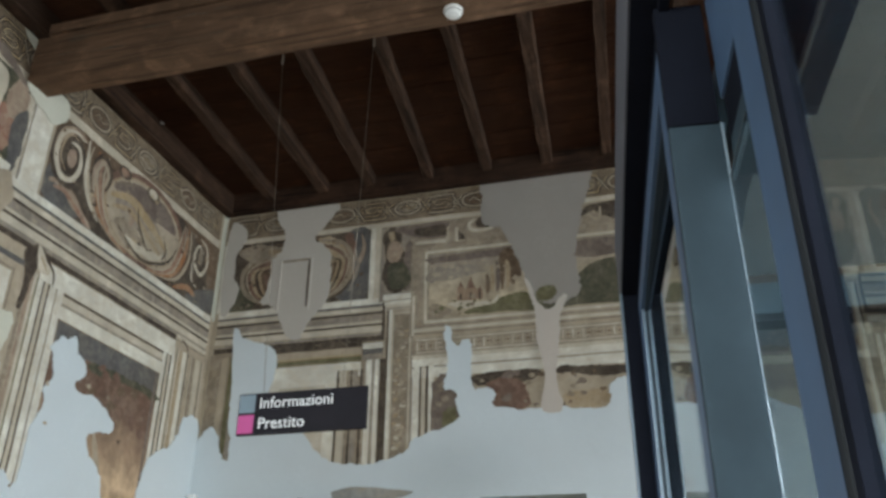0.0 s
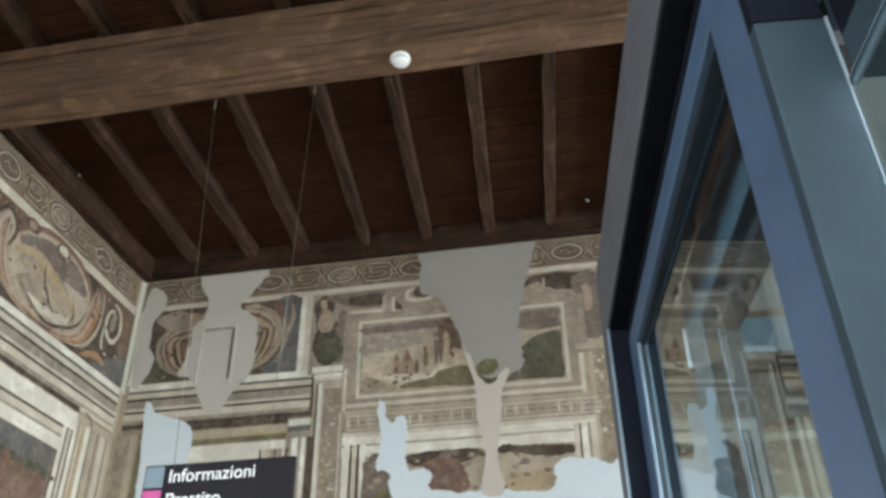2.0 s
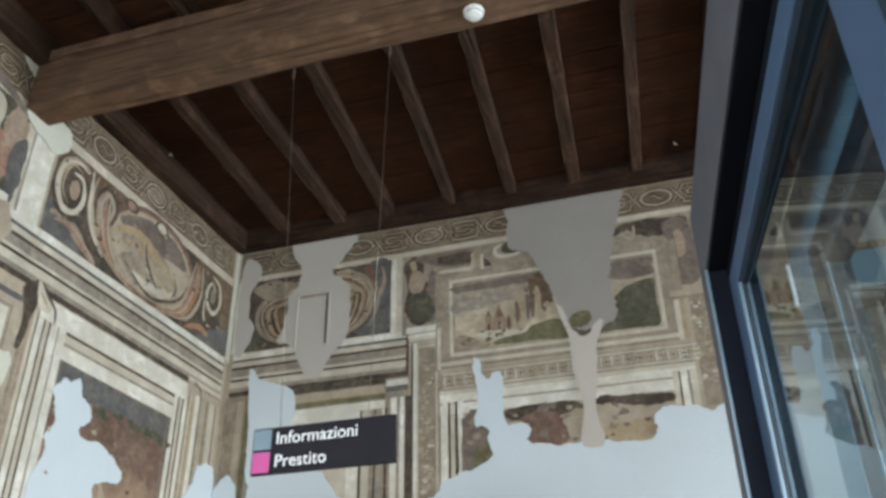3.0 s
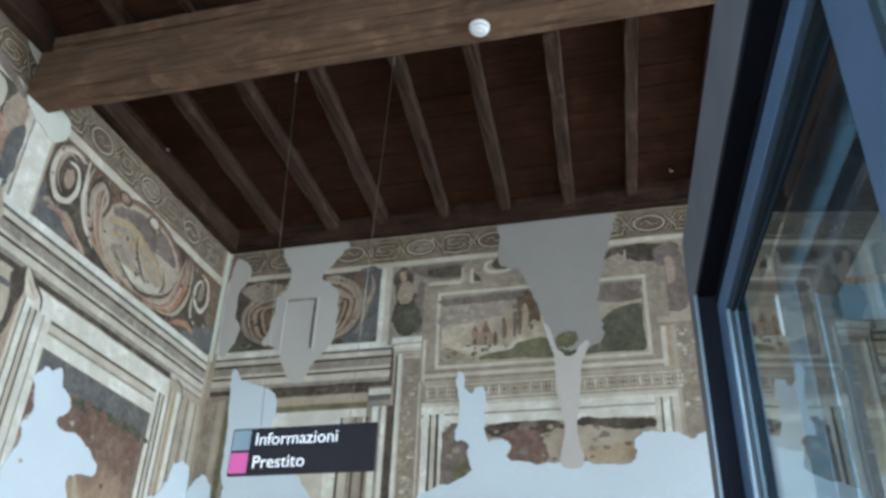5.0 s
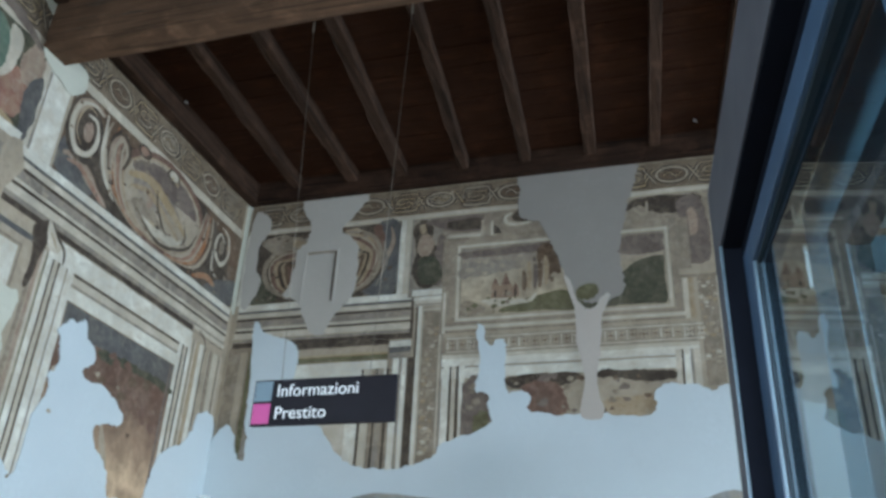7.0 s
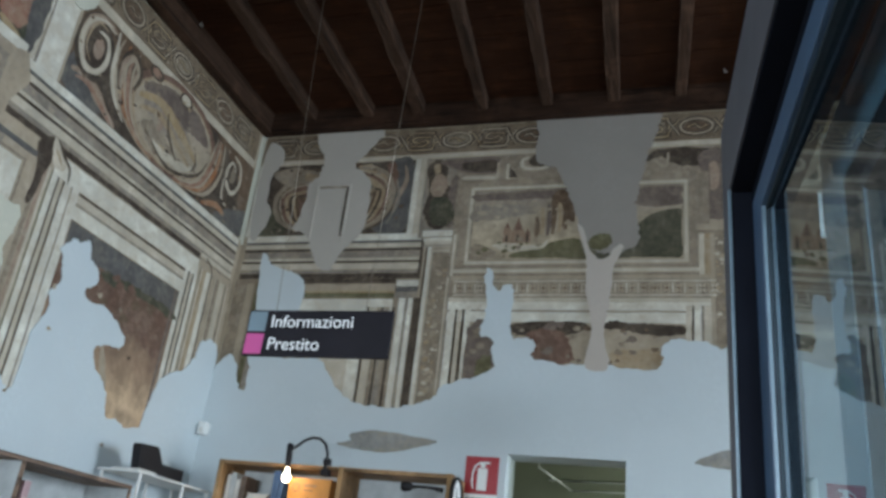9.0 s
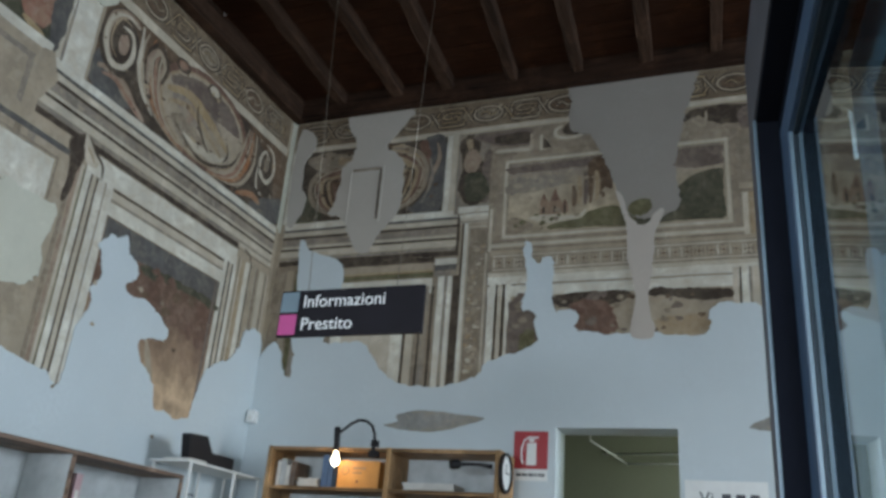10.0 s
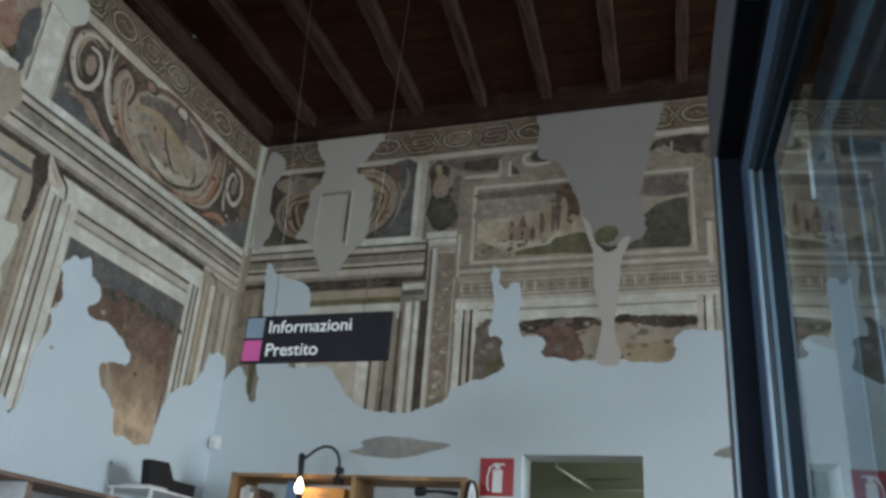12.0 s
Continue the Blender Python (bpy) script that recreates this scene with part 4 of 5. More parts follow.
west.stroke("scroll", CREAM, [(5.34, 4.72), (5.36, 4.55), (5.46, 4.50)], 0.03)
west.oval("scroll", FLESH, 3.62, 4.77, 0.05, 0.08)
west.oval("scroll", TAUPE, 5.46, 4.80, 0.04, 0.07)
west.stroke("scroll", UMBER, [(3.97, 4.55), (3.90, 4.66), (3.87, 4.84), (3.95, 4.97), (4.06, 4.88), (4.04, 4.72)], 0.075)
west.stroke("scroll", FLESH, [(3.95, 4.55), (3.90, 4.68), (3.88, 4.82), (3.95, 4.94), (4.03, 4.87), (4.01, 4.74)], 0.05)
west.stroke("scroll", SAND, [(3.92, 4.62), (3.90, 4.80), (3.96, 4.93), (4.04, 4.86), (4.02, 4.74)], 0.035)
west.ring("scroll", UMBER, 4.22, 5.0, 0.085, 0.055, 0.03)
west.oval("scroll", TERRA, 4.22, 5.0, 0.055, 0.035)
west.ring("scroll", UMBER, 4.62, 5.01, 0.09, 0.06, 0.025)
west.oval("scroll", CREAM, 4.62, 5.02, 0.06, 0.04)
west.coat()
west.spots("brushwork", [UMBER, BROWN, TAUPE, OCHRE], 3.45, 5.6, 4.36, 5.02, 90, 0.022, 41)
# painted pier with plain coloured shapes beyond
west.rect("painted_pier", IVORY, 3.15, 3.40, 4.335, 5.06)
west.rect("painted_pier", CREAM, 3.10, 3.16, 4.335, 5.0)
west.coat()
west.posts("painted_pier", 4.335, 4.98, [(GREY, 3.165, 3.185), (SAND, 3.375, 3.40)])
west.blob("painted_shape", TERRA, [(2.80, 4.70), (3.02, 4.78), (3.10, 4.60), (2.98, 4.44), (2.84, 4.46)], 0.02, 6, 91)
west.blob("painted_shape", FLESH, [(2.98, 5.02), (3.08, 5.0), (3.12, 4.80), (3.04, 4.70), (2.92, 4.80)], 0.02, 6, 92)
west.blob("painted_shape", SLATE, [(3.02, 4.70), (3.14, 4.84), (3.14, 4.40), (3.06, 4.36)], 0.015, 6, 93)
west.blob("painted_shape", SEA, [(2.3, 5.0), (2.78, 4.98), (2.86, 4.76), (2.6, 4.5), (2.3, 4.5)], 0.02, 6, 94)
west.blob("painted_shape", CREAM, [(2.78, 5.02), (2.90, 4.96), (2.88, 4.72), (2.80, 4.62), (2.82, 4.82)], 0.012, 6, 95)
west.stroke("painted_shape", GOLD, [(2.84, 4.44), (2.96, 4.40), (3.08, 4.34)], 0.06)
west.stroke("painted_shape", MAUVE, [(2.4, 5.16), (2.8, 5.12), (3.05, 5.02)], 0.08)
# cornice across the wall
west.bands("cornice", 3.06, 5.76, CORNICE)
west.coat()
west.bands("cornice", 1.4, 3.10, [(IVORY, 4.40, 4.33), (SAND, 4.33, 3.60)])
west.coat()
west.border("cornice", GREY, 1.9, 3.0, 3.55, 4.26, 0.04)
west.face("cornice", SAND, [(3.04, 4.34), (3.12, 4.36), (3.20, 4.20), (3.08, 3.96), (3.0, 3.96)])
# framed panel with its pilasters
west.rect("painted_frame", SAND, 3.56, 5.28, 2.2, 3.93)
west.rect("column", CREAM, 5.28, 5.76, 2.6, 3.975)
west.rect("column", SAND, 2.4, 3.56, 2.3, 3.93)
west.coat()
west.bands("painted_frame", 3.58, 5.28, [(IVORY, 3.92, 3.78), (UMBER, 3.775, 3.755), (CREAM, 3.755, 3.70), (GREY, 3.70, 3.68), (IVORY, 3.68, 3.585)])
west.posts("painted_frame", 2.3, 3.78, [(IVORY, 3.58, 3.63), (UMBER, 3.63, 3.645), (CREAM, 3.645, 3.68), (UMBER, 3.68, 3.695), (IVORY, 3.70, 3.76), (GREY, 3.76, 3.775), (IVORY, 3.775, 3.84)])
west.posts("painted_frame", 2.6, 3.78, [(IVORY, 5.12, 5.17), (UMBER, 5.17, 5.19), (CREAM, 5.19, 5.23), (UMBER, 5.23, 5.25), (IVORY, 5.25, 5.29)])
west.posts("column", 2.6, 3.90, [(TAUPE, 5.30, 5.33), (OCHRE, 5.35, 5.40), (IVORY, 5.41, 5.46), (UMBER, 5.475, 5.49), (SAND, 5.49, 5.55), (TAUPE, 5.56, 5.62), (CREAM, 5.63, 5.68), (TAUPE, 5.70, 5.74)])
west.bands("column", 5.27, 5.76, [(CREAM, 3.99, 3.95), (TAUPE, 3.95, 3.93), (SAND, 3.93, 3.87)])
west.posts("column", 2.3, 3.80, [(TAUPE, 3.46, 3.495), (FLESH, 3.50, 3.535), (CREAM, 3.535, 3.565), (OLIVE, 3.565, 3.578), (GREY, 3.10, 3.16), (TAUPE, 3.0, 3.05)])
west.blob("column", UMBER, [(3.40, 3.90), (3.50, 3.99), (3.55, 3.92), (3.52, 3.74), (3.48, 3.54), (3.44, 3.52), (3.45, 3.72)], 0.01, 5, 96)
west.blob("column", CREAM, [(3.51, 4.0), (3.60, 3.94), (3.67, 3.88), (3.65, 3.82), (3.57, 3.83), (3.53, 3.88)], 0.01, 5, 97)
west.stroke("column", UMBER, [(3.55, 4.0), (3.62, 3.93), (3.70, 3.87), (3.72, 3.77)], 0.024)
west.stroke("column", OCHRE, [(3.55, 3.93), (3.60, 3.89), (3.63, 3.85)], 0.02)
west.stroke("column", UMBER, [(5.36, 3.97), (5.45, 3.93), (5.50, 3.84)], 0.02)
west.rect("column", IVORY, 2.90, 3.33, 3.44, 3.72)
west.coat()
west.border("column", TAUPE, 2.88, 3.36, 3.42, 3.75, 0.018)
west.bands("column", 2.6, 3.42, [(SLATE, 3.84, 3.80)])
west.rect("framed_panel", PANEL, 3.845, 5.115, 2.2, 3.58)
west.coat()
west.rect("framed_panel", SLATE, 3.85, 5.11, 3.40, 3.575)
west.blob("framed_panel", MOSS, [(4.3, 3.40), (4.7, 3.42), (5.1, 3.40), (5.1, 3.34), (4.7, 3.36), (4.3, 3.34)], 0.02, 6, 101)
west.posts("framed_panel", 2.3, 3.58, [(MAUVE, 5.06, 5.09)])
west.spots("brushwork", [BROWN, RED_BROWN], 4.2, 5.05, 2.9, 3.4, 26, 0.06, 31)
west.coat()
west.stroke("framed_panel", SAND, [(4.44, 2.92), (4.50, 2.78), (4.56, 2.62), (4.64, 2.45)], 0.07)
# losses
def islands(m, material, places, size, seed):
    r = random.Random(seed)
    for a, h in places:
        pts = [(a + size * r.uniform(0.5, 1.3) * math.cos(k * math.tau / 6), h + size * r.uniform(0.4, 1.1) * math.sin(k * math.tau / 6)) for k in range(6)]
        m.blob("surviving_spot", material, pts, 0.008, 3, seed, DEEP + 0.002)


assert west.out < DEEP - 0.001
out = DEEP - 0.0005
west.blob("plaster_loss", WALL, [(3.83, 3.37), (3.89, 3.45), (3.97, 3.475), (4.05, 3.52), (4.10, 3.42), (4.20, 3.36), (4.23, 3.28), (4.13, 3.22), (4.18, 3.16), (4.38, 3.16), (4.54, 3.10), (4.64, 3.03), (4.60, 2.95), (4.42, 2.92), (4.36, 2.86), (4.44, 2.75), (4.56, 2.66), (4.62, 2.58), (4.66, 2.49), (4.85, 2.472), (5.02, 2.49), (5.06, 2.62), (5.12, 2.85), (5.25, 2.96), (5.39, 3.03), (5.50, 3.16), (5.56, 3.32), (5.70, 3.36), (5.82, 3.2), (5.82, 2.1), (1.2, 2.1), (1.2, 2.7), (2.6, 2.65), (3.2, 2.55), (3.62, 2.50), (3.78, 2.46), (3.80, 2.76), (3.87, 2.98), (3.84, 3.06), (3.90, 3.19), (3.86, 3.3)], 0.02, 6, 111, out, 0.006)
west.blob("plaster_loss", LINE_WHITE, [(2.90, 5.41), (3.04, 5.42), (3.20, 5.41), (3.19, 5.20), (3.34, 5.17), (3.45, 5.14), (3.47, 5.0), (3.37, 4.90), (3.26, 4.93), (3.14, 4.96), (3.05, 5.04), (3.08, 5.25)], 0.012, 6, 113, out, 0.006)
west.blob("plaster_loss", LINE_WHITE, [(3.0, 3.42), (3.25, 3.43), (3.40, 3.46), (3.44, 3.32), (3.40, 3.20), (3.44, 3.05), (3.36, 2.95), (3.2, 2.9), (2.9, 3.1)], 0.03, 6, 114, out, 0.006)
islands(west, SAND, [(3.86, 3.12), (3.92, 2.86), (4.28, 3.22)], 0.022, 5)
islands(west, TAUPE, [(4.50, 3.20), (4.68, 2.30), (3.74, 2.42)], 0.018, 6)
west.posts("corner_strip", 4.33, 5.42, [(LINE_WHITE, 5.765, 5.79)])
west.finish({"frieze": "brown band of pale strapwork knots", "scroll_panel": "dark panel with a painted oval", "plaster_loss": "plain grey plaster filling lost paint",
             "cornice": "painted grey and ivory mouldings", "framed_panel": "faded red-brown and ochre painted panel", "scroll": "rust and cream scrollwork"})
corner = boxed((LEFT - 0.01, LEFT + 0.006, BACK - 0.006, BACK + 0.01, 4.3, 5.41))
structure("trim", corner, LINE_WHITE, "pale plaster edge in the corner of the walls")

# ---- glazed partition ----
ALONG = radians(5.0)
GLAZED = pose(0.009, 1.57, 0, 0, 0, 0) @ Matrix(((math.cos(ALONG), math.sin(ALONG), 0, 0), (math.sin(ALONG), -math.cos(ALONG), 0, 0), (0, 0, 1, 0), (0, 0, 0, 1)))


def local(bm):
    """From the partition's own axes (across it to the room behind, along it, up) to the room's."""
    bm.transform(GLAZED)
    return bm


casing = thing("partition_casing", "pale grey painted steel casing round a glazed partition", "partition")
part("jamb", local(boxed((0.0, 0.045, -0.11, 0.0, 0, 2.62))), CASING, casing)
part("header", local(boxed((0.0, 0.045, 0.0, 2.6, 2.412, 2.62))), CASING, casing)
part("gasket", local(boxed((0.003, 0.06, 0.0, 0.012, 0, 2.40), (0.003, 0.06, 0.012, 2.6, 2.40, 2.412), (0.045, 0.06, 0.012, 2.6, 2.378, 2.40))), RUBBER, casing, "black rubber lining")
# thin pale strip paints the highlight along the jamb's edge
part("bead", local(boxed((-0.003, 0.003, -0.004, 0.004, 0, 2.41))), BEAD_SOFT, casing, "pale strip painting the edge highlight")

leaf = thing("glass_door", "blue steel framed glass door leaf", "door")
for name, box in (("stile", (0.045, 0.105, 0.014, 0.115, 0.01, 2.375)), ("stile", (0.045, 0.105, 1.062, 1.186, 0.01, 2.375)),
                  ("top_rail", (0.045, 0.105, 0.115, 1.062, 2.313, 2.375)), ("bottom_rail", (0.045, 0.105, 0.115, 1.062, 0.01, 0.16))):
    part(name, local(boxed(box, bevel=0.003)), STEEL, leaf)
# bead coloured pale to give the soft gleam beside the stile
part("bead", local(boxed((0.047, 0.053, 0.113, 0.119, 0.16, 2.313))), BEAD_SOFT, leaf, "glazing bead with its gleam in the pale colour")
part("glazing_seal", local(boxed((0.054, 0.105, 0.115, 0.124, 0.16, 2.313), (0.054, 0.105, 1.050, 1.062, 0.16, 2.313), (0.054, 0.105, 0.124, 1.050, 2.304, 2.313))), SEAL_DARK, leaf, "dark teal glazing seal")
bm = boxed((0.058, 0.064, 0.12, 1.054, 0.15, 2.308))
bm.transform(pose(0.058, 0.12, 0, 0, 0, -0.65) @ pose(-0.058, -0.12, 0))
pane = part("pane", local(bm), PANE, leaf, "clear reflecting glass")
pane.visible_shadow = False

post = thing("partition_post", "blue-grey steel post beside a glass door", "post")
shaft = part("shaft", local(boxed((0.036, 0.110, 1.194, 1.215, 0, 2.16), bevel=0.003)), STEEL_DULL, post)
# the post is black above 2.16 m
part("head", local(boxed((0.036, 0.110, 1.194, 1.215, 2.162, 2.386), bevel=0.003)), RUBBER, post, "black upper part of the post")
part("gap_seal", local(boxed((0.055, 0.10, 1.186, 1.194, 0, 2.375))), RUBBER, post, "black gap seal")
part("bead", local(boxed((0.1095, 0.1125, 1.213, 1.217, 0, 2.16))), BEAD, shaft)

inner = thing("inner_frame", "blue steel inner door frame behind the glass", "door frame")
part("head", local(boxed((0.15, 0.19, 0.18, 1.15, 2.262, 2.40), bevel=0.003)), STEEL_LIT, inner)
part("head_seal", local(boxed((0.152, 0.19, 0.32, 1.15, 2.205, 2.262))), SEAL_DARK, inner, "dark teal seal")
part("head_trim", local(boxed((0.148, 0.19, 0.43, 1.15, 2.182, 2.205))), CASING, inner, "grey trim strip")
part("jamb", local(boxed((0.15, 0.19, 0.18, 0.32, 0, 2.262), bevel=0.003)), STEEL_LIT, inner)
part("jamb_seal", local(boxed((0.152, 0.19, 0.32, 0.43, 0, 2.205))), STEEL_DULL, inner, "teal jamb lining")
part("bead", local(boxed((0.149, 0.153, 0.43, 0.438, 0, 2.182))), BEAD_SOFT, inner, "bright edge strip")
# short white strip put in for a gleam behind the glass
part("gleam_strip", local(boxed((0.144, 0.15, 0.171, 0.175, 2.22, 2.315))), SIGN_WHITE, inner, "small white strip painted as a gleam")

side = thing("glass_sidelight", "narrow blue steel framed sidelight", "window")
part("stile", local(boxed((0.108, 0.132, 1.385, 1.50, 0.01, 2.386), bevel=0.003)), STEEL, side)
# rail, seals and bead here stand in for the far rail behind the pane
part("top_rail", local(boxed((0.115, 0.165, 1.216, 1.385, 2.20, 2.386), bevel=0.003)), STEEL, side)
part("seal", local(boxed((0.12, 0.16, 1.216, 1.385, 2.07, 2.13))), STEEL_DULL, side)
part("seal", local(boxed((0.12, 0.16, 1.216, 1.385, 2.13, 2.20))), RUBBER, side, "black strip standing in for the far rail")
part("bead", local(boxed((0.118, 0.122, 1.216, 1.385, 2.062, 2.070))), BEAD, side)
pane = part("pane", local(boxed((0.110, 0.1145, 1.216, 1.385, 0.05, 2.07))), CLEAR, side)
pane.visible_shadow = False
part("gasket", local(boxed((0.104, 0.126, 1.502, 1.510, 0, 2.386))), RUBBER, side, "black rubber strip")
part("cover_strip", local(boxed((0.102, 0.126, 1.510, 1.532, 0, 2.386), bevel=0.004)), GASKET_GREY, side, "dark grey cover strip")
part("gasket", local(boxed((0.104, 0.126, 1.532, 1.552, 0, 2.386))), RUBBER, side, "black rubber strip")

pane = part("pane", local(boxed((0.114, 0.120, 1.540, 2.62, 0.05, 2.386))), CLEAR, side, "clear glass")
pane.visible_shadow = False

vest = thing("vestibule", "pale vestibule ceiling with a blue steel transom", "vestibule")
part("soffit", boxed((0.34, 2.4, -1.6, 1.62, 2.45, 2.50)), SOFFIT, vest)
part("transom", boxed((0.30, 2.4, 1.56, 1.62, 2.31, 2.40)), STEEL_LIT, vest)
part("transom", boxed((0.30, 2.4, 1.555, 1.625, 2.285, 2.308)), RUBBER, vest)
part("far_rail", local(boxed((0.25, 0.30, 1.05, 2.6, 2.268, 2.44), bevel=0.003)), STEEL, vest)
part("bead", local(boxed((0.247, 0.252, 1.05, 2.6, 2.260, 2.268))), BEAD, vest, "bright edge strip")
part("edge_rail", boxed((0.29, 0.34, -1.6, 1.62, 2.44, 2.52)), STEEL, vest)

# ---- window in the wall behind the vestibule ----
win = thing("window_1", "bright window in a white frame", "window", kind="structure")
for b in ((WIN_L, WIN_R, BACK + 0.10, BACK + 0.15, WIN_T - 0.06, WIN_T), (WIN_L, WIN_R, BACK + 0.10, BACK + 0.15, WIN_B, WIN_B + 0.06),
          (WIN_L, WIN_L + 0.05, BACK + 0.10, BACK + 0.15, WIN_B + 0.06, WIN_T - 0.06), (WIN_R - 0.05, WIN_R, BACK + 0.10, BACK + 0.15, WIN_B + 0.06, WIN_T - 0.06)):
    part("window_frame", boxed(b), WHITE, win)
structure("backdrop", boxed((0.9, 3.4, BACK + 0.9, BACK + 0.95, 1.0, 6.0)), glowing("day_glow", (0.86, 0.95, 1.0), 0.7), "bright daylight outside the window")

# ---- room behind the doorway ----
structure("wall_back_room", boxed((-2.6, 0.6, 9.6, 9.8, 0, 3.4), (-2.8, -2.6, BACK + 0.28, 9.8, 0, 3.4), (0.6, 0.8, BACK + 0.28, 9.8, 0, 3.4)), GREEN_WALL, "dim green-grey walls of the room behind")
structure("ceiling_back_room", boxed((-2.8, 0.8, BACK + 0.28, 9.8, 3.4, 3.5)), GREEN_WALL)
structure("floor_back_room", boxed((-2.8, 0.8, BACK, 9.8, -0.12, 0.0)), FLOOR)
pipe = thing("pipe", "pale pipe along the ceiling of the back room", "pipe")
part("run", tube(bmesh.new(), [(-1.385, 7.0, 2.72), (-1.42, 8.2, 2.81), (-1.47, 9.5, 2.91)], 0.010), GREY_BACK, pipe, smooth=True)
part("branch", tube(bmesh.new(), [(-1.47, 9.5, 2.91), (-0.95, 9.5, 2.92), (0.58, 9.5, 2.95)], 0.010), GREY_BACK, pipe, smooth=True)
part("hanger", tube(bmesh.new(), [(-1.385, 7.0, 2.72), (-1.385, 7.0, 3.4)], 0.006, 6), WHITE, pipe, smooth=True)
pipe = thing("pipe", "pale pipe high along the back room wall", "pipe")
part("run", tube(bmesh.new(), [(-1.75, 9.56, 3.02), (0.58, 9.56, 3.06)], 0.010), GREY_BACK, pipe, smooth=True)
for x in (-1.7, -0.2):
    part("bracket", boxed((x - 0.01, x + 0.01, 9.57, 9.602, 3.01, 3.06)), WHITE, pipe)
# added fill lamp to brighten the back room; its wall has no window
area_lamp("fill_back_room", (0.55, 8.2, 2.2), (-2.0, 8.2, 1.6), 0.9, 1.4, 70, (0.95, 1.0, 0.82))

# ---- hanging sign ----
SX0, SX1, SY, SZ0, SZ1 = -2.05, -1.343, 3.116, 2.479, 2.696
sign = thing("hanging_sign", "black hanging sign with white lettering and two coloured squares", "sign")
board = part("board", boxed((SX0, SX1, SY, SY + 0.022, SZ0, SZ1), bevel=0.002), SIGN_BLACK, sign)
part("square", boxed((SX0 + 0.006, SX0 + 0.094, SY - 0.003, SY + 0.001, 2.594, 2.688)), SIGN_GREY, board, "blue-grey square")
part("square", boxed((SX0 + 0.006, SX0 + 0.094, SY - 0.003, SY + 0.001, 2.487, 2.582)), SIGN_PINK, board, "pink square")
lettering("lettering", "Informazioni", 0.0815, (SX0 + 0.118, SY - 0.003, 2.614), SIGN_WHITE, board)
lettering("lettering", "Prestito", 0.0815, (SX0 + 0.118, SY - 0.003, 2.508), SIGN_WHITE, board)
for x, top in ((-1.92, (-2.12, 3.275, 5.06)), (-1.48, (-1.47, 3.26, 5.06))):
    cable = part("cable", tube(bmesh.new(), [(x, SY + 0.011, SZ1 - 0.004), top], 0.0016, 6), CABLE, sign, smooth=True)
    part("cable_clip", tube(bmesh.new(), [(top[0], top[1], 5.08), (top[0], top[1], 5.0)], 0.007, 8), CABLE, cable)

# ---- smoke detector ----
det = thing("smoke_detector", "round white smoke detector under the beam", "detector")
def turned(profile, sides=28):
    bm = bmesh.new()
    rings = [[bm.verts.new((r * math.cos(k * math.tau / sides), r * math.sin(k * math.tau / sides), z)) for k in range(sides)] for r, z in profile]
    for r0, r1 in zip(rings, rings[1:]):
        for k in range(sides):
            bm.faces.new((r0[k], r0[(k + 1) % sides], r1[(k + 1) % sides], r1[k]))
    bm.faces.new(rings[0])
    bm.faces.new(rings[-1])
    return bm
part("base", turned([(0.06, 0.0), (0.06, -0.016), (0.056, -0.02)]), WHITE, det, smooth=False)
part("sensor_cap", turned([(0.050, -0.02), (0.050, -0.034), (0.040, -0.044), (0.018, -0.046), (0.017, -0.05), (0.0005, -0.05)]), WHITE, det)
part("vent", turned([(0.0515, -0.024), (0.0515, -0.029)]), INK, det, "dark vent slit")
det.location = (-0.905, 3.12, 5.052)

# ---- alarm sensor in the corner ----
sens = thing("wall_sensor", "small white sensor box in the corner", "sensor")
part("case", boxed((-3.925, -3.855, 5.735, 5.80, 2.605, 2.705), bevel=0.008), WHITE, sens)
part("lens", boxed((-3.905, -3.875, 5.73, 5.736, 2.625, 2.66), bevel=0.001), PAPER, sens)

# ---- fire extinguisher sign ----
ext = thing("extinguisher_sign", "red and white fire extinguisher sign on the wall", "sign")
EX0, EX1 = -1.694, -1.448
part("red_plate", boxed((EX0, EX1, BACK - 0.006, BACK - 0.001, 2.305, 2.567)), RED, ext)
part("caption_strip", boxed((EX0, EX1, BACK - 0.006, BACK - 0.001, 2.225, 2.304)), WHITE, ext, "white caption strip")
bm = boxed((EX0 + 0.095, EX0 + 0.165, BACK - 0.009, BACK - 0.005, 2.33, 2.485), bevel=0.0015)
add_box(bm, EX0 + 0.112, EX0 + 0.148, BACK - 0.009, BACK - 0.005, 2.49, 2.515)
add_box(bm, EX0 + 0.10, EX0 + 0.18, BACK - 0.009, BACK - 0.005, 2.517, 2.530)
part("extinguisher_symbol", bm, WHITE, ext, "white extinguisher outline")
part("hose_symbol", tube(bmesh.new(), [(EX0 + 0.11, BACK - 0.006, 2.522), (EX0 + 0.075, BACK - 0.006, 2.50), (EX0 + 0.058, BACK - 0.006, 2.44), (EX0 + 0.058, BACK - 0.006, 2.38), (EX0 + 0.07, BACK - 0.006, 2.34)], 0.006, 6), WHITE, ext)
bm = bmesh.new()
for k, w in enumerate((0.02, 0.014, 0.018, 0.012, 0.02, 0.016, 0.014, 0.018, 0.02)):
    add_box(bm, EX0 + 0.022 + k * 0.023, EX0 + 0.022 + k * 0.023 + w, BACK - 0.0085, BACK - 0.0055, 2.255, 2.275)
part("caption_bars", bm, INK, ext)

# ---- notice beside the doorway ----
notice = thing("notice", "white paper notice with grey lettering on the wall", "notice")
part("sheet", boxed((-0.53, -0.02, BACK - 0.006, BACK - 0.001, 1.75, 2.262)), WHITE, notice)
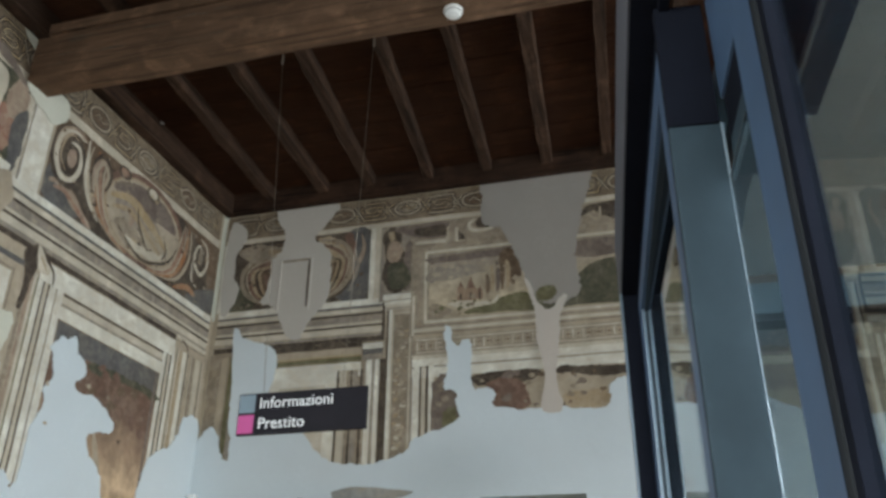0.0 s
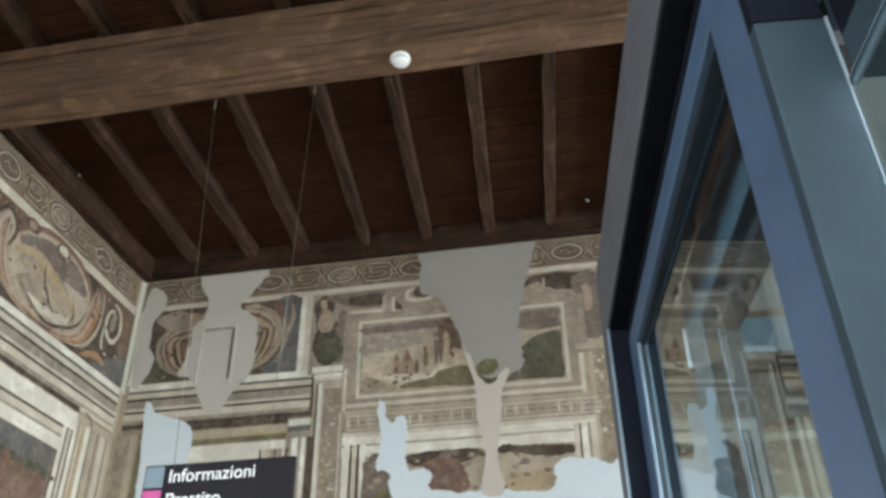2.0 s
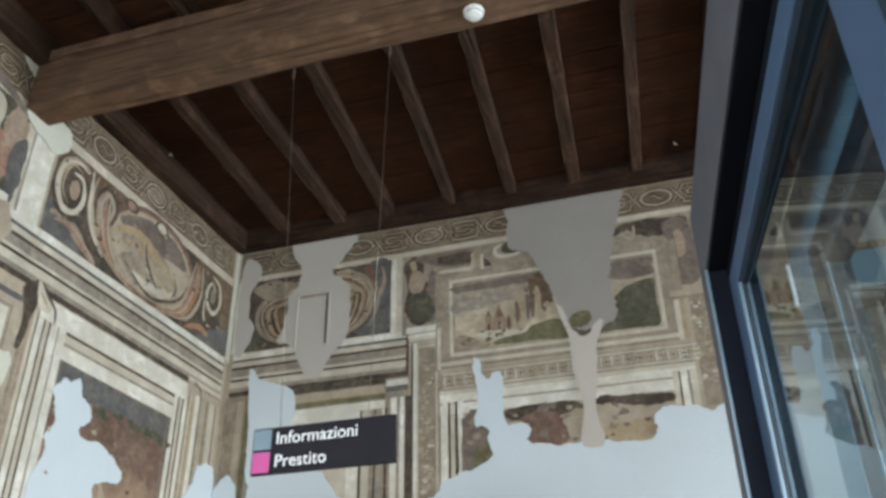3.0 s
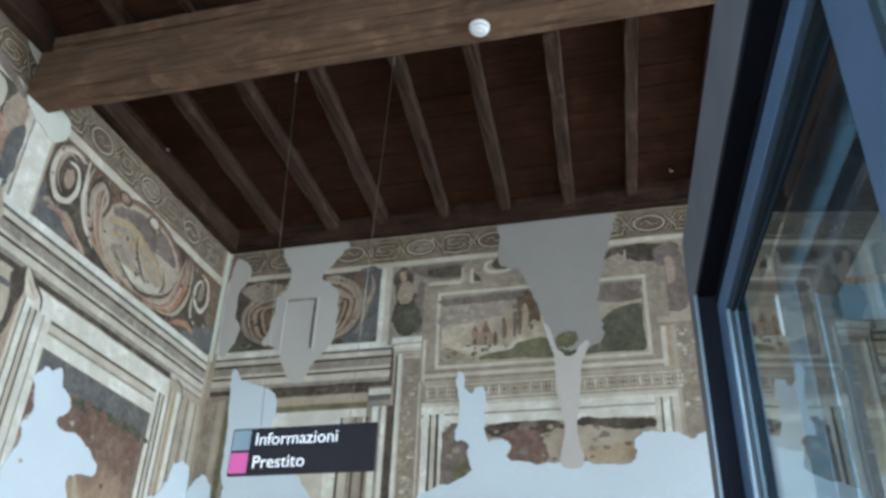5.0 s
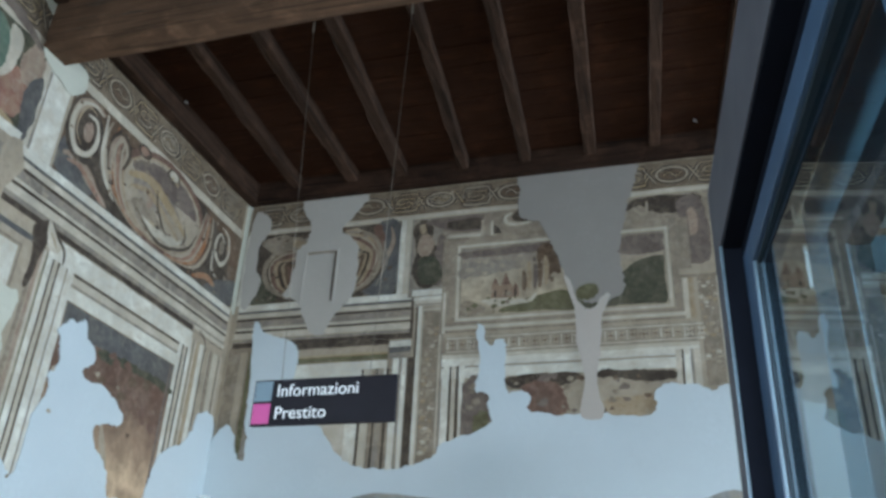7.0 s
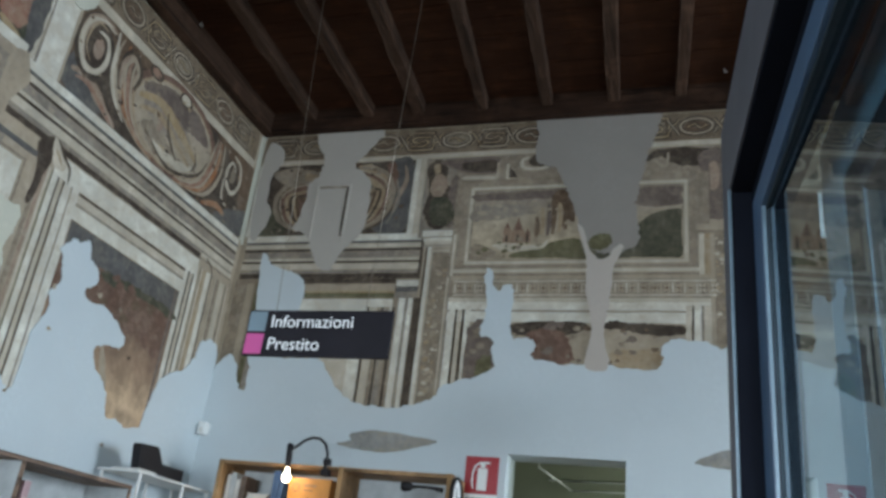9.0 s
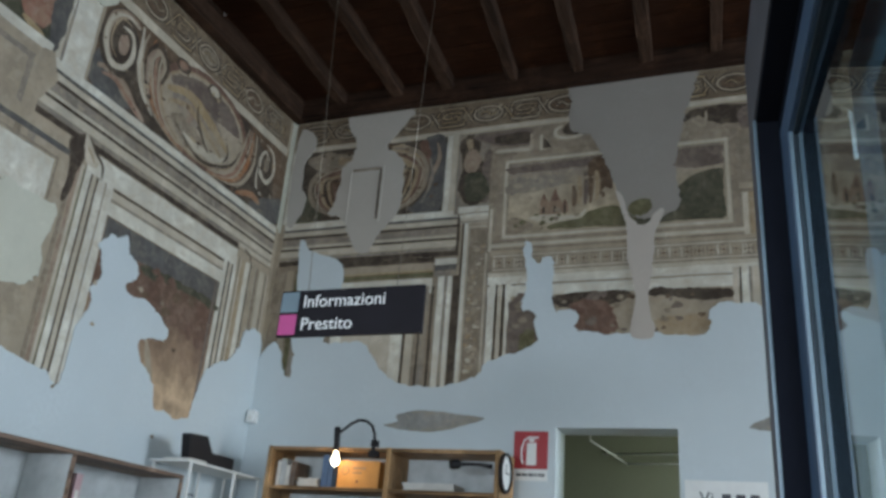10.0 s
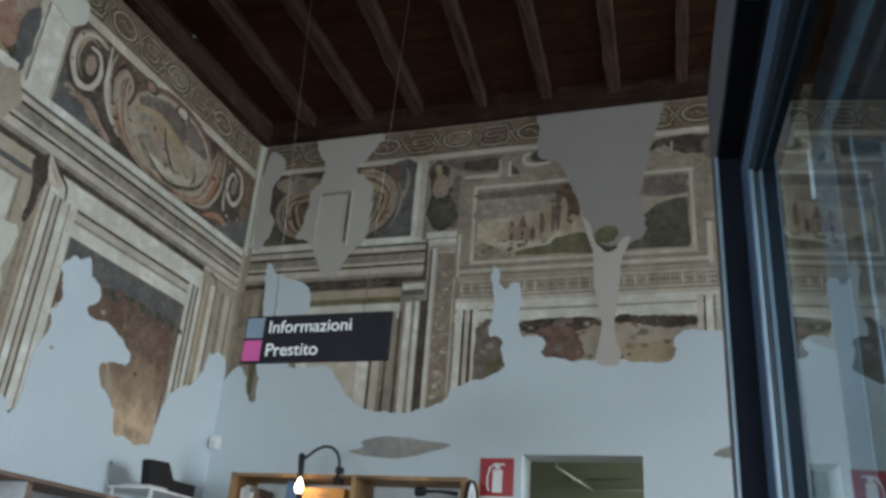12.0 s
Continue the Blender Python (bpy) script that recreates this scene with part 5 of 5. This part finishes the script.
lettering("lettering", "Vi", 0.11, (-0.44, BACK - 0.0075, 2.115), CASING, notice)
bm = bmesh.new()
for k in range(3):
    add_box(bm, -0.30 + k * 0.085, -0.245 + k * 0.085, BACK - 0.0085, BACK - 0.0055, 2.115, 2.18)
part("print_bars", bm, CASING, notice)

# ---- bookcase against the north wall ----
case = thing("bookcase", "pine bookcase with open shelves against the wall", "bookcase")
for x in (-3.475, -2.515, -1.715):
    part("upright", boxed((x, x + 0.035, 5.43, 5.775, 0, 2.375), bevel=0.003), PINE, case)
for x0, x1 in ((-3.44, -2.515), (-2.48, -1.715)):
    part("top_board", boxed((x0, x1, 5.435, 5.775, 2.345, 2.372), bevel=0.002), PINE_FLAT, case)
    for z in (0.08, 0.46, 0.86, 1.26, 1.68, 2.07):
        part("shelf", boxed((x0, x1, 5.44, 5.765, z, z + 0.025), bevel=0.002), PINE_FLAT, case)
    part("back_panel", boxed((x0, x1, 5.766, 5.775, 0.08, 2.345)), GREY_BACK, case)


def book(x, w, y0, h, z, material, label, category="book"):
    b = thing(category, label, category, "books on the bookcase")
    part("cover", boxed((x, x + 0.003, y0, y0 + 0.2, z, z + h), (x + w - 0.003, x + w, y0, y0 + 0.2, z, z + h), (x + 0.003, x + w - 0.003, y0, y0 + 0.004, z, z + h)), material, b)
    part("pages", boxed((x + 0.003, x + w - 0.003, y0 + 0.006, y0 + 0.195, z + 0.003, z + h - 0.004)), PAPER, b)
    return b


rng = random.Random(14)
x = -3.42
for k in range(4):
    w = rng.uniform(0.025, 0.05)
    book(x, w, 5.50, rng.uniform(0.13, 0.20), 2.097, (PAPER, GREY_BACK, PAPER, MAUVE)[k], "pale paperback book standing on the shelf")
    x += w + 0.004
stack = thing("paper_stack", "loose stack of pale papers on the shelf", "papers")
for k in range(5):
    part("sheet", boxed((-3.22 + rng.uniform(-.01, .01), -3.06 + rng.uniform(-.01, .01), 5.48, 5.70, 2.096 + k * 0.012, 2.106 + k * 0.012)), PAPER, stack)
book(-3.03, 0.05, 5.47, 0.225, 2.097, BLUE_FILE, "dark blue ring folder standing on the shelf")
book(-2.975, 0.03, 5.47, 0.215, 2.097, BLUE_FILE, "dark blue ring folder standing on the shelf")
crate = thing("card_box", "orange printed cardboard box lit by a bulb", "box")
body = part("body", boxed((-2.90, -2.575, 5.47, 5.72, 2.096, 2.285), bevel=0.003), CARD, crate)
bm = bmesh.new()
for k in range(10):
    w0, w1 = k * math.tau / 10, (k + 1) * math.tau / 10
    bm.faces.new([bm.verts.new((-2.84 + r * math.cos(w), 5.4685, 2.215 + r * math.sin(w))) for w, r in ((w0, 0.034), (w1, 0.034), (w1, 0.022), (w0, 0.022))])
part("printed_ring", bm, RUST, body)
for b in ((-2.78, -2.68, 5.467, 5.4695, 2.225, 2.24), (-2.78, -2.71, 5.467, 5.4695, 2.195, 2.206), (-2.75, -2.73, 5.467, 5.4695, 2.13, 2.15)):
    part("printed_bar", boxed(b), RUST, body)
for z in (1.285, 1.705):
    for x0, x1 in ((-3.42, -2.55), (-2.46, -1.75)):
        x = x0
        while x < x1 - 0.06:
            w = rng.uniform(0.02, 0.05)
            book(x, w, 5.48, rng.uniform(0.2, 0.3), z, rng.choice((BLUE_FILE, PAPER, RED_BROWN, GREY_BACK, YELLOW_FILE, PINK_FILE)), "upright book in the full shelf row")
            x += w + rng.uniform(0.001, 0.006)
stack = thing("paper_stack", "loose stack of pale papers on the shelf", "papers")
for k in range(4):
    part("sheet", boxed((-2.40 + rng.uniform(-.01, .01), -2.02, 5.50, 5.72, 2.096 + k * 0.014, 2.108 + k * 0.014)), PAPER, stack)

# ---- clip lamps ----
lamp = thing("clip_lamp", "black gooseneck clip lamp with a bare lit bulb", "lamp")
neck = [(-2.60, 5.40, 2.40), (-2.605, 5.40, 2.46), (-2.63, 5.40, 2.52), (-2.68, 5.40, 2.555), (-2.74, 5.40, 2.56), (-2.80, 5.40, 2.535), (-2.85, 5.40, 2.495), (-2.895, 5.40, 2.465)]
neck = [tuple(Vector(a).lerp(Vector(b), k / 5)) for a, b in zip(neck, neck[1:]) for k in range(5)]
part("gooseneck", tube(bmesh.new(), neck, [0.0095 + 0.0012 * (k % 2) for k in range(len(neck))], 10), BLACK, lamp, smooth=True)
part("clip", boxed((-2.63, -2.575, 5.38, 5.45, 2.30, 2.345), (-2.625, -2.58, 5.39, 5.44, 2.376, 2.42), (-2.615, -2.59, 5.385, 5.40, 2.30, 2.42), bevel=0.004), BLACK, lamp)
socket = part("socket", tube(bmesh.new(), [(-2.905, 5.40, 2.51), (-2.905, 5.40, 2.50), (-2.90, 5.40, 2.42), (-2.897, 5.40, 2.36), (-2.896, 5.40, 2.335)], [0.016, 0.024, 0.022, 0.021, 0.019], 14), BLACK, lamp, smooth=True)
bulb = turned([(0.0135, 0.0), (0.014, -0.02), (0.024, -0.045), (0.030, -0.068), (0.026, -0.088), (0.012, -0.10), (0.001, -0.103)], 16)
bulb.transform(Matrix.Translation((-2.894, 5.40, 2.337)))
part("bulb", bulb, BULB, socket, "lit bare bulb", smooth=True)
glow = bpy.data.lights.new("bulb_light", "POINT")
glow.energy, glow.color, glow.shadow_soft_size = 2.2, (1.0, 0.72, 0.42), 0.03
new("bulb_light", glow).location = (-2.87, 5.355, 2.265)
lamp = thing("clip_lamp", "black clip lamp lying turned away on the bookcase", "lamp")
part("arm", tube(bmesh.new(), [(-1.73, 5.42, 2.26), (-1.80, 5.41, 2.27), (-1.88, 5.40, 2.272), (-1.95, 5.40, 2.268)], [0.018, 0.012, 0.011, 0.013], 10), BLACK, lamp, smooth=True)
part("socket", tube(bmesh.new(), [(-1.94, 5.40, 2.27), (-1.96, 5.395, 2.268), (-2.0, 5.39, 2.265), (-2.02, 5.385, 2.262)], [0.02, 0.032, 0.033, 0.024], 14), BLACK, lamp, smooth=True)

clock = thing("wall_clock", "round white clock with a black rim on the bookcase side", "clock")
face = turned([(0.115, 0.0), (0.115, 0.012), (0.001, 0.012)], 32)
rim = turned([(0.116, -0.002), (0.132, 0.0), (0.134, 0.022), (0.122, 0.028), (0.116, 0.02)], 32)
hand = boxed((-0.004, 0.004, 0.0, 0.085, 0.013, 0.016), (-0.06, 0.0, -0.004, 0.004, 0.013, 0.016))
bmesh.ops.delete(rim, geom=[f for f in rim.faces if len(f.verts) > 4], context="FACES_ONLY")
for bm_, name, mat in ((face, "dial", WHITE), (rim, "rim", BLACK), (hand, "pointer", INK)):
    bm_.transform(pose(-1.676, 5.52, 2.235, 0, 0, 0) @ pose(0, 0, 0, 0, 90, 0))
    part(name, bm_, mat, clock)

# ---- low shelving along the west wall ----
unit = thing("shelf_unit", "long grey shelf unit with a pine top edge", "shelf unit")
part("top_board", boxed((-3.93, -3.585, 1.6, 4.65, 2.022, 2.045), bevel=0.003), PINE_SIDE, unit)
part("back_panel", boxed((-3.925, -3.915, 1.6, 4.645, 0.0, 2.02)), GREY_BACK, unit)
for y in (1.62, 2.66, 3.66, 4.615):
    part("upright", boxed((-3.912, -3.59, y, y + 0.03, 0, 2.018), bevel=0.002), GREY_BACK, unit)
    part("edge_strip", boxed((-3.589, -3.583, y, y + 0.03, 0, 2.018)), PINE_SIDE, unit, "pine edge strip")
for z in (0.1, 0.6, 1.1, 1.6):
    for y0, y1 in ((1.65, 2.66), (2.69, 3.66), (3.69, 4.615)):
        part("shelf", boxed((-3.912, -3.60, y0, y1, z, z + 0.025), bevel=0.002), GREY_BACK, unit)
for y, mat, lab in ((3.05, YELLOW_FILE, "ochre folder standing on the shelf"), (3.12, YELLOW_FILE, "ochre folder standing on the shelf"), (3.76, PINK_FILE, "pink folder standing on the shelf")):
    f = thing("folder", lab, "folder")
    cover = part("cover", boxed((-3.86, -3.62, y, y + 0.05, 1.626, 1.93), bevel=0.003), mat, f)
    part("label_strip", boxed((-3.6195, -3.617, y + 0.012, y + 0.038, 1.72, 1.84)), PAPER, cover)

rack = thing("metal_rack", "white metal shelf rack in the corner", "rack")
for y in (4.70, 5.21):
    for x in (-3.90, -3.60):
        part("post", boxed((x, x + 0.016, y, y + 0.016, 0, 2.135), bevel=0.002), WHITE, rack)
for x in (-3.90, -3.60):
    part("post", boxed((x, x + 0.016, 5.53, 5.546, 0, 2.135), bevel=0.002), WHITE, rack)
for z in (0.2, 0.8, 1.4, 1.83, 2.135):
    part("shelf", boxed((-3.90, -3.58, 4.66, 5.56, z, z + 0.014), bevel=0.002), WHITE, rack)
holder = thing("wire_holder", "small dark wire holder standing on the rack", "holder")
for z in (1.852, 1.90, 1.94):
    part("wire", tube(bmesh.new(), [(-3.64, 4.76, z), (-3.64, 4.86, z)], 0.005, 6), INK, holder, smooth=True)
part("upright", tube(bmesh.new(), [(-3.64, 4.76, 1.845), (-3.64, 4.76, 1.945)], 0.005, 6), INK, holder, smooth=True)
sheets = thing("paper_stack", "thin stack of pale papers under a black device", "papers")
for k in range(3):
    part("sheet", boxed((-3.80 + 0.008 * k, -3.585 + 0.004 * k, 4.662 + 0.006 * k, 4.86, 2.150 + k * 0.004, 2.1535 + k * 0.004)), PAPER, sheets)

for hx, hy in ((-3.84, 4.40), (0.15, 5.55)):
    hook = thing("ceiling_hook", "small pale hook in the ceiling boards", "hook")
    part("stem", tube(bmesh.new(), [(hx, hy, 5.63), (hx, hy, 5.585)], 0.003, 6), WHITE, hook)
    part("plate", tube(bmesh.new(), [(hx, hy, 5.588), (hx + 0.022, hy + 0.006, 5.584)], 0.005, 6), WHITE, hook)

device = thing("projector", "black boxy device with a low front on the rack", "device")
bm = bmesh.new()
side_view = ((4.68, 2.163), (4.94, 2.163), (4.935, 2.228), (4.86, 2.326), (4.845, 2.334), (4.66, 2.322), (4.65, 2.305))
rows = [[bm.verts.new((x, y, z)) for y, z in side_view] for x in (-3.665, -3.60)]
bm.faces.new(rows[0])
bm.faces.new(rows[1][::-1])
for k in range(len(side_view)):
    j = (k + 1) % len(side_view)
    bm.faces.new((rows[0][k], rows[0][j], rows[1][j], rows[1][k]))
bmesh.ops.bevel(bm, geom=list(bm.edges), offset=0.006, segments=2, profile=0.7, affect="EDGES")
body = part("body", bm, BLACK, device)
part("tray", boxed((-3.73, -3.605, 4.935, 5.21, 2.150, 2.236), bevel=0.012), BLACK, device)
part("foot", boxed((-3.72, -3.61, 4.87, 4.93, 2.150, 2.166), bevel=0.002), BLACK, device)
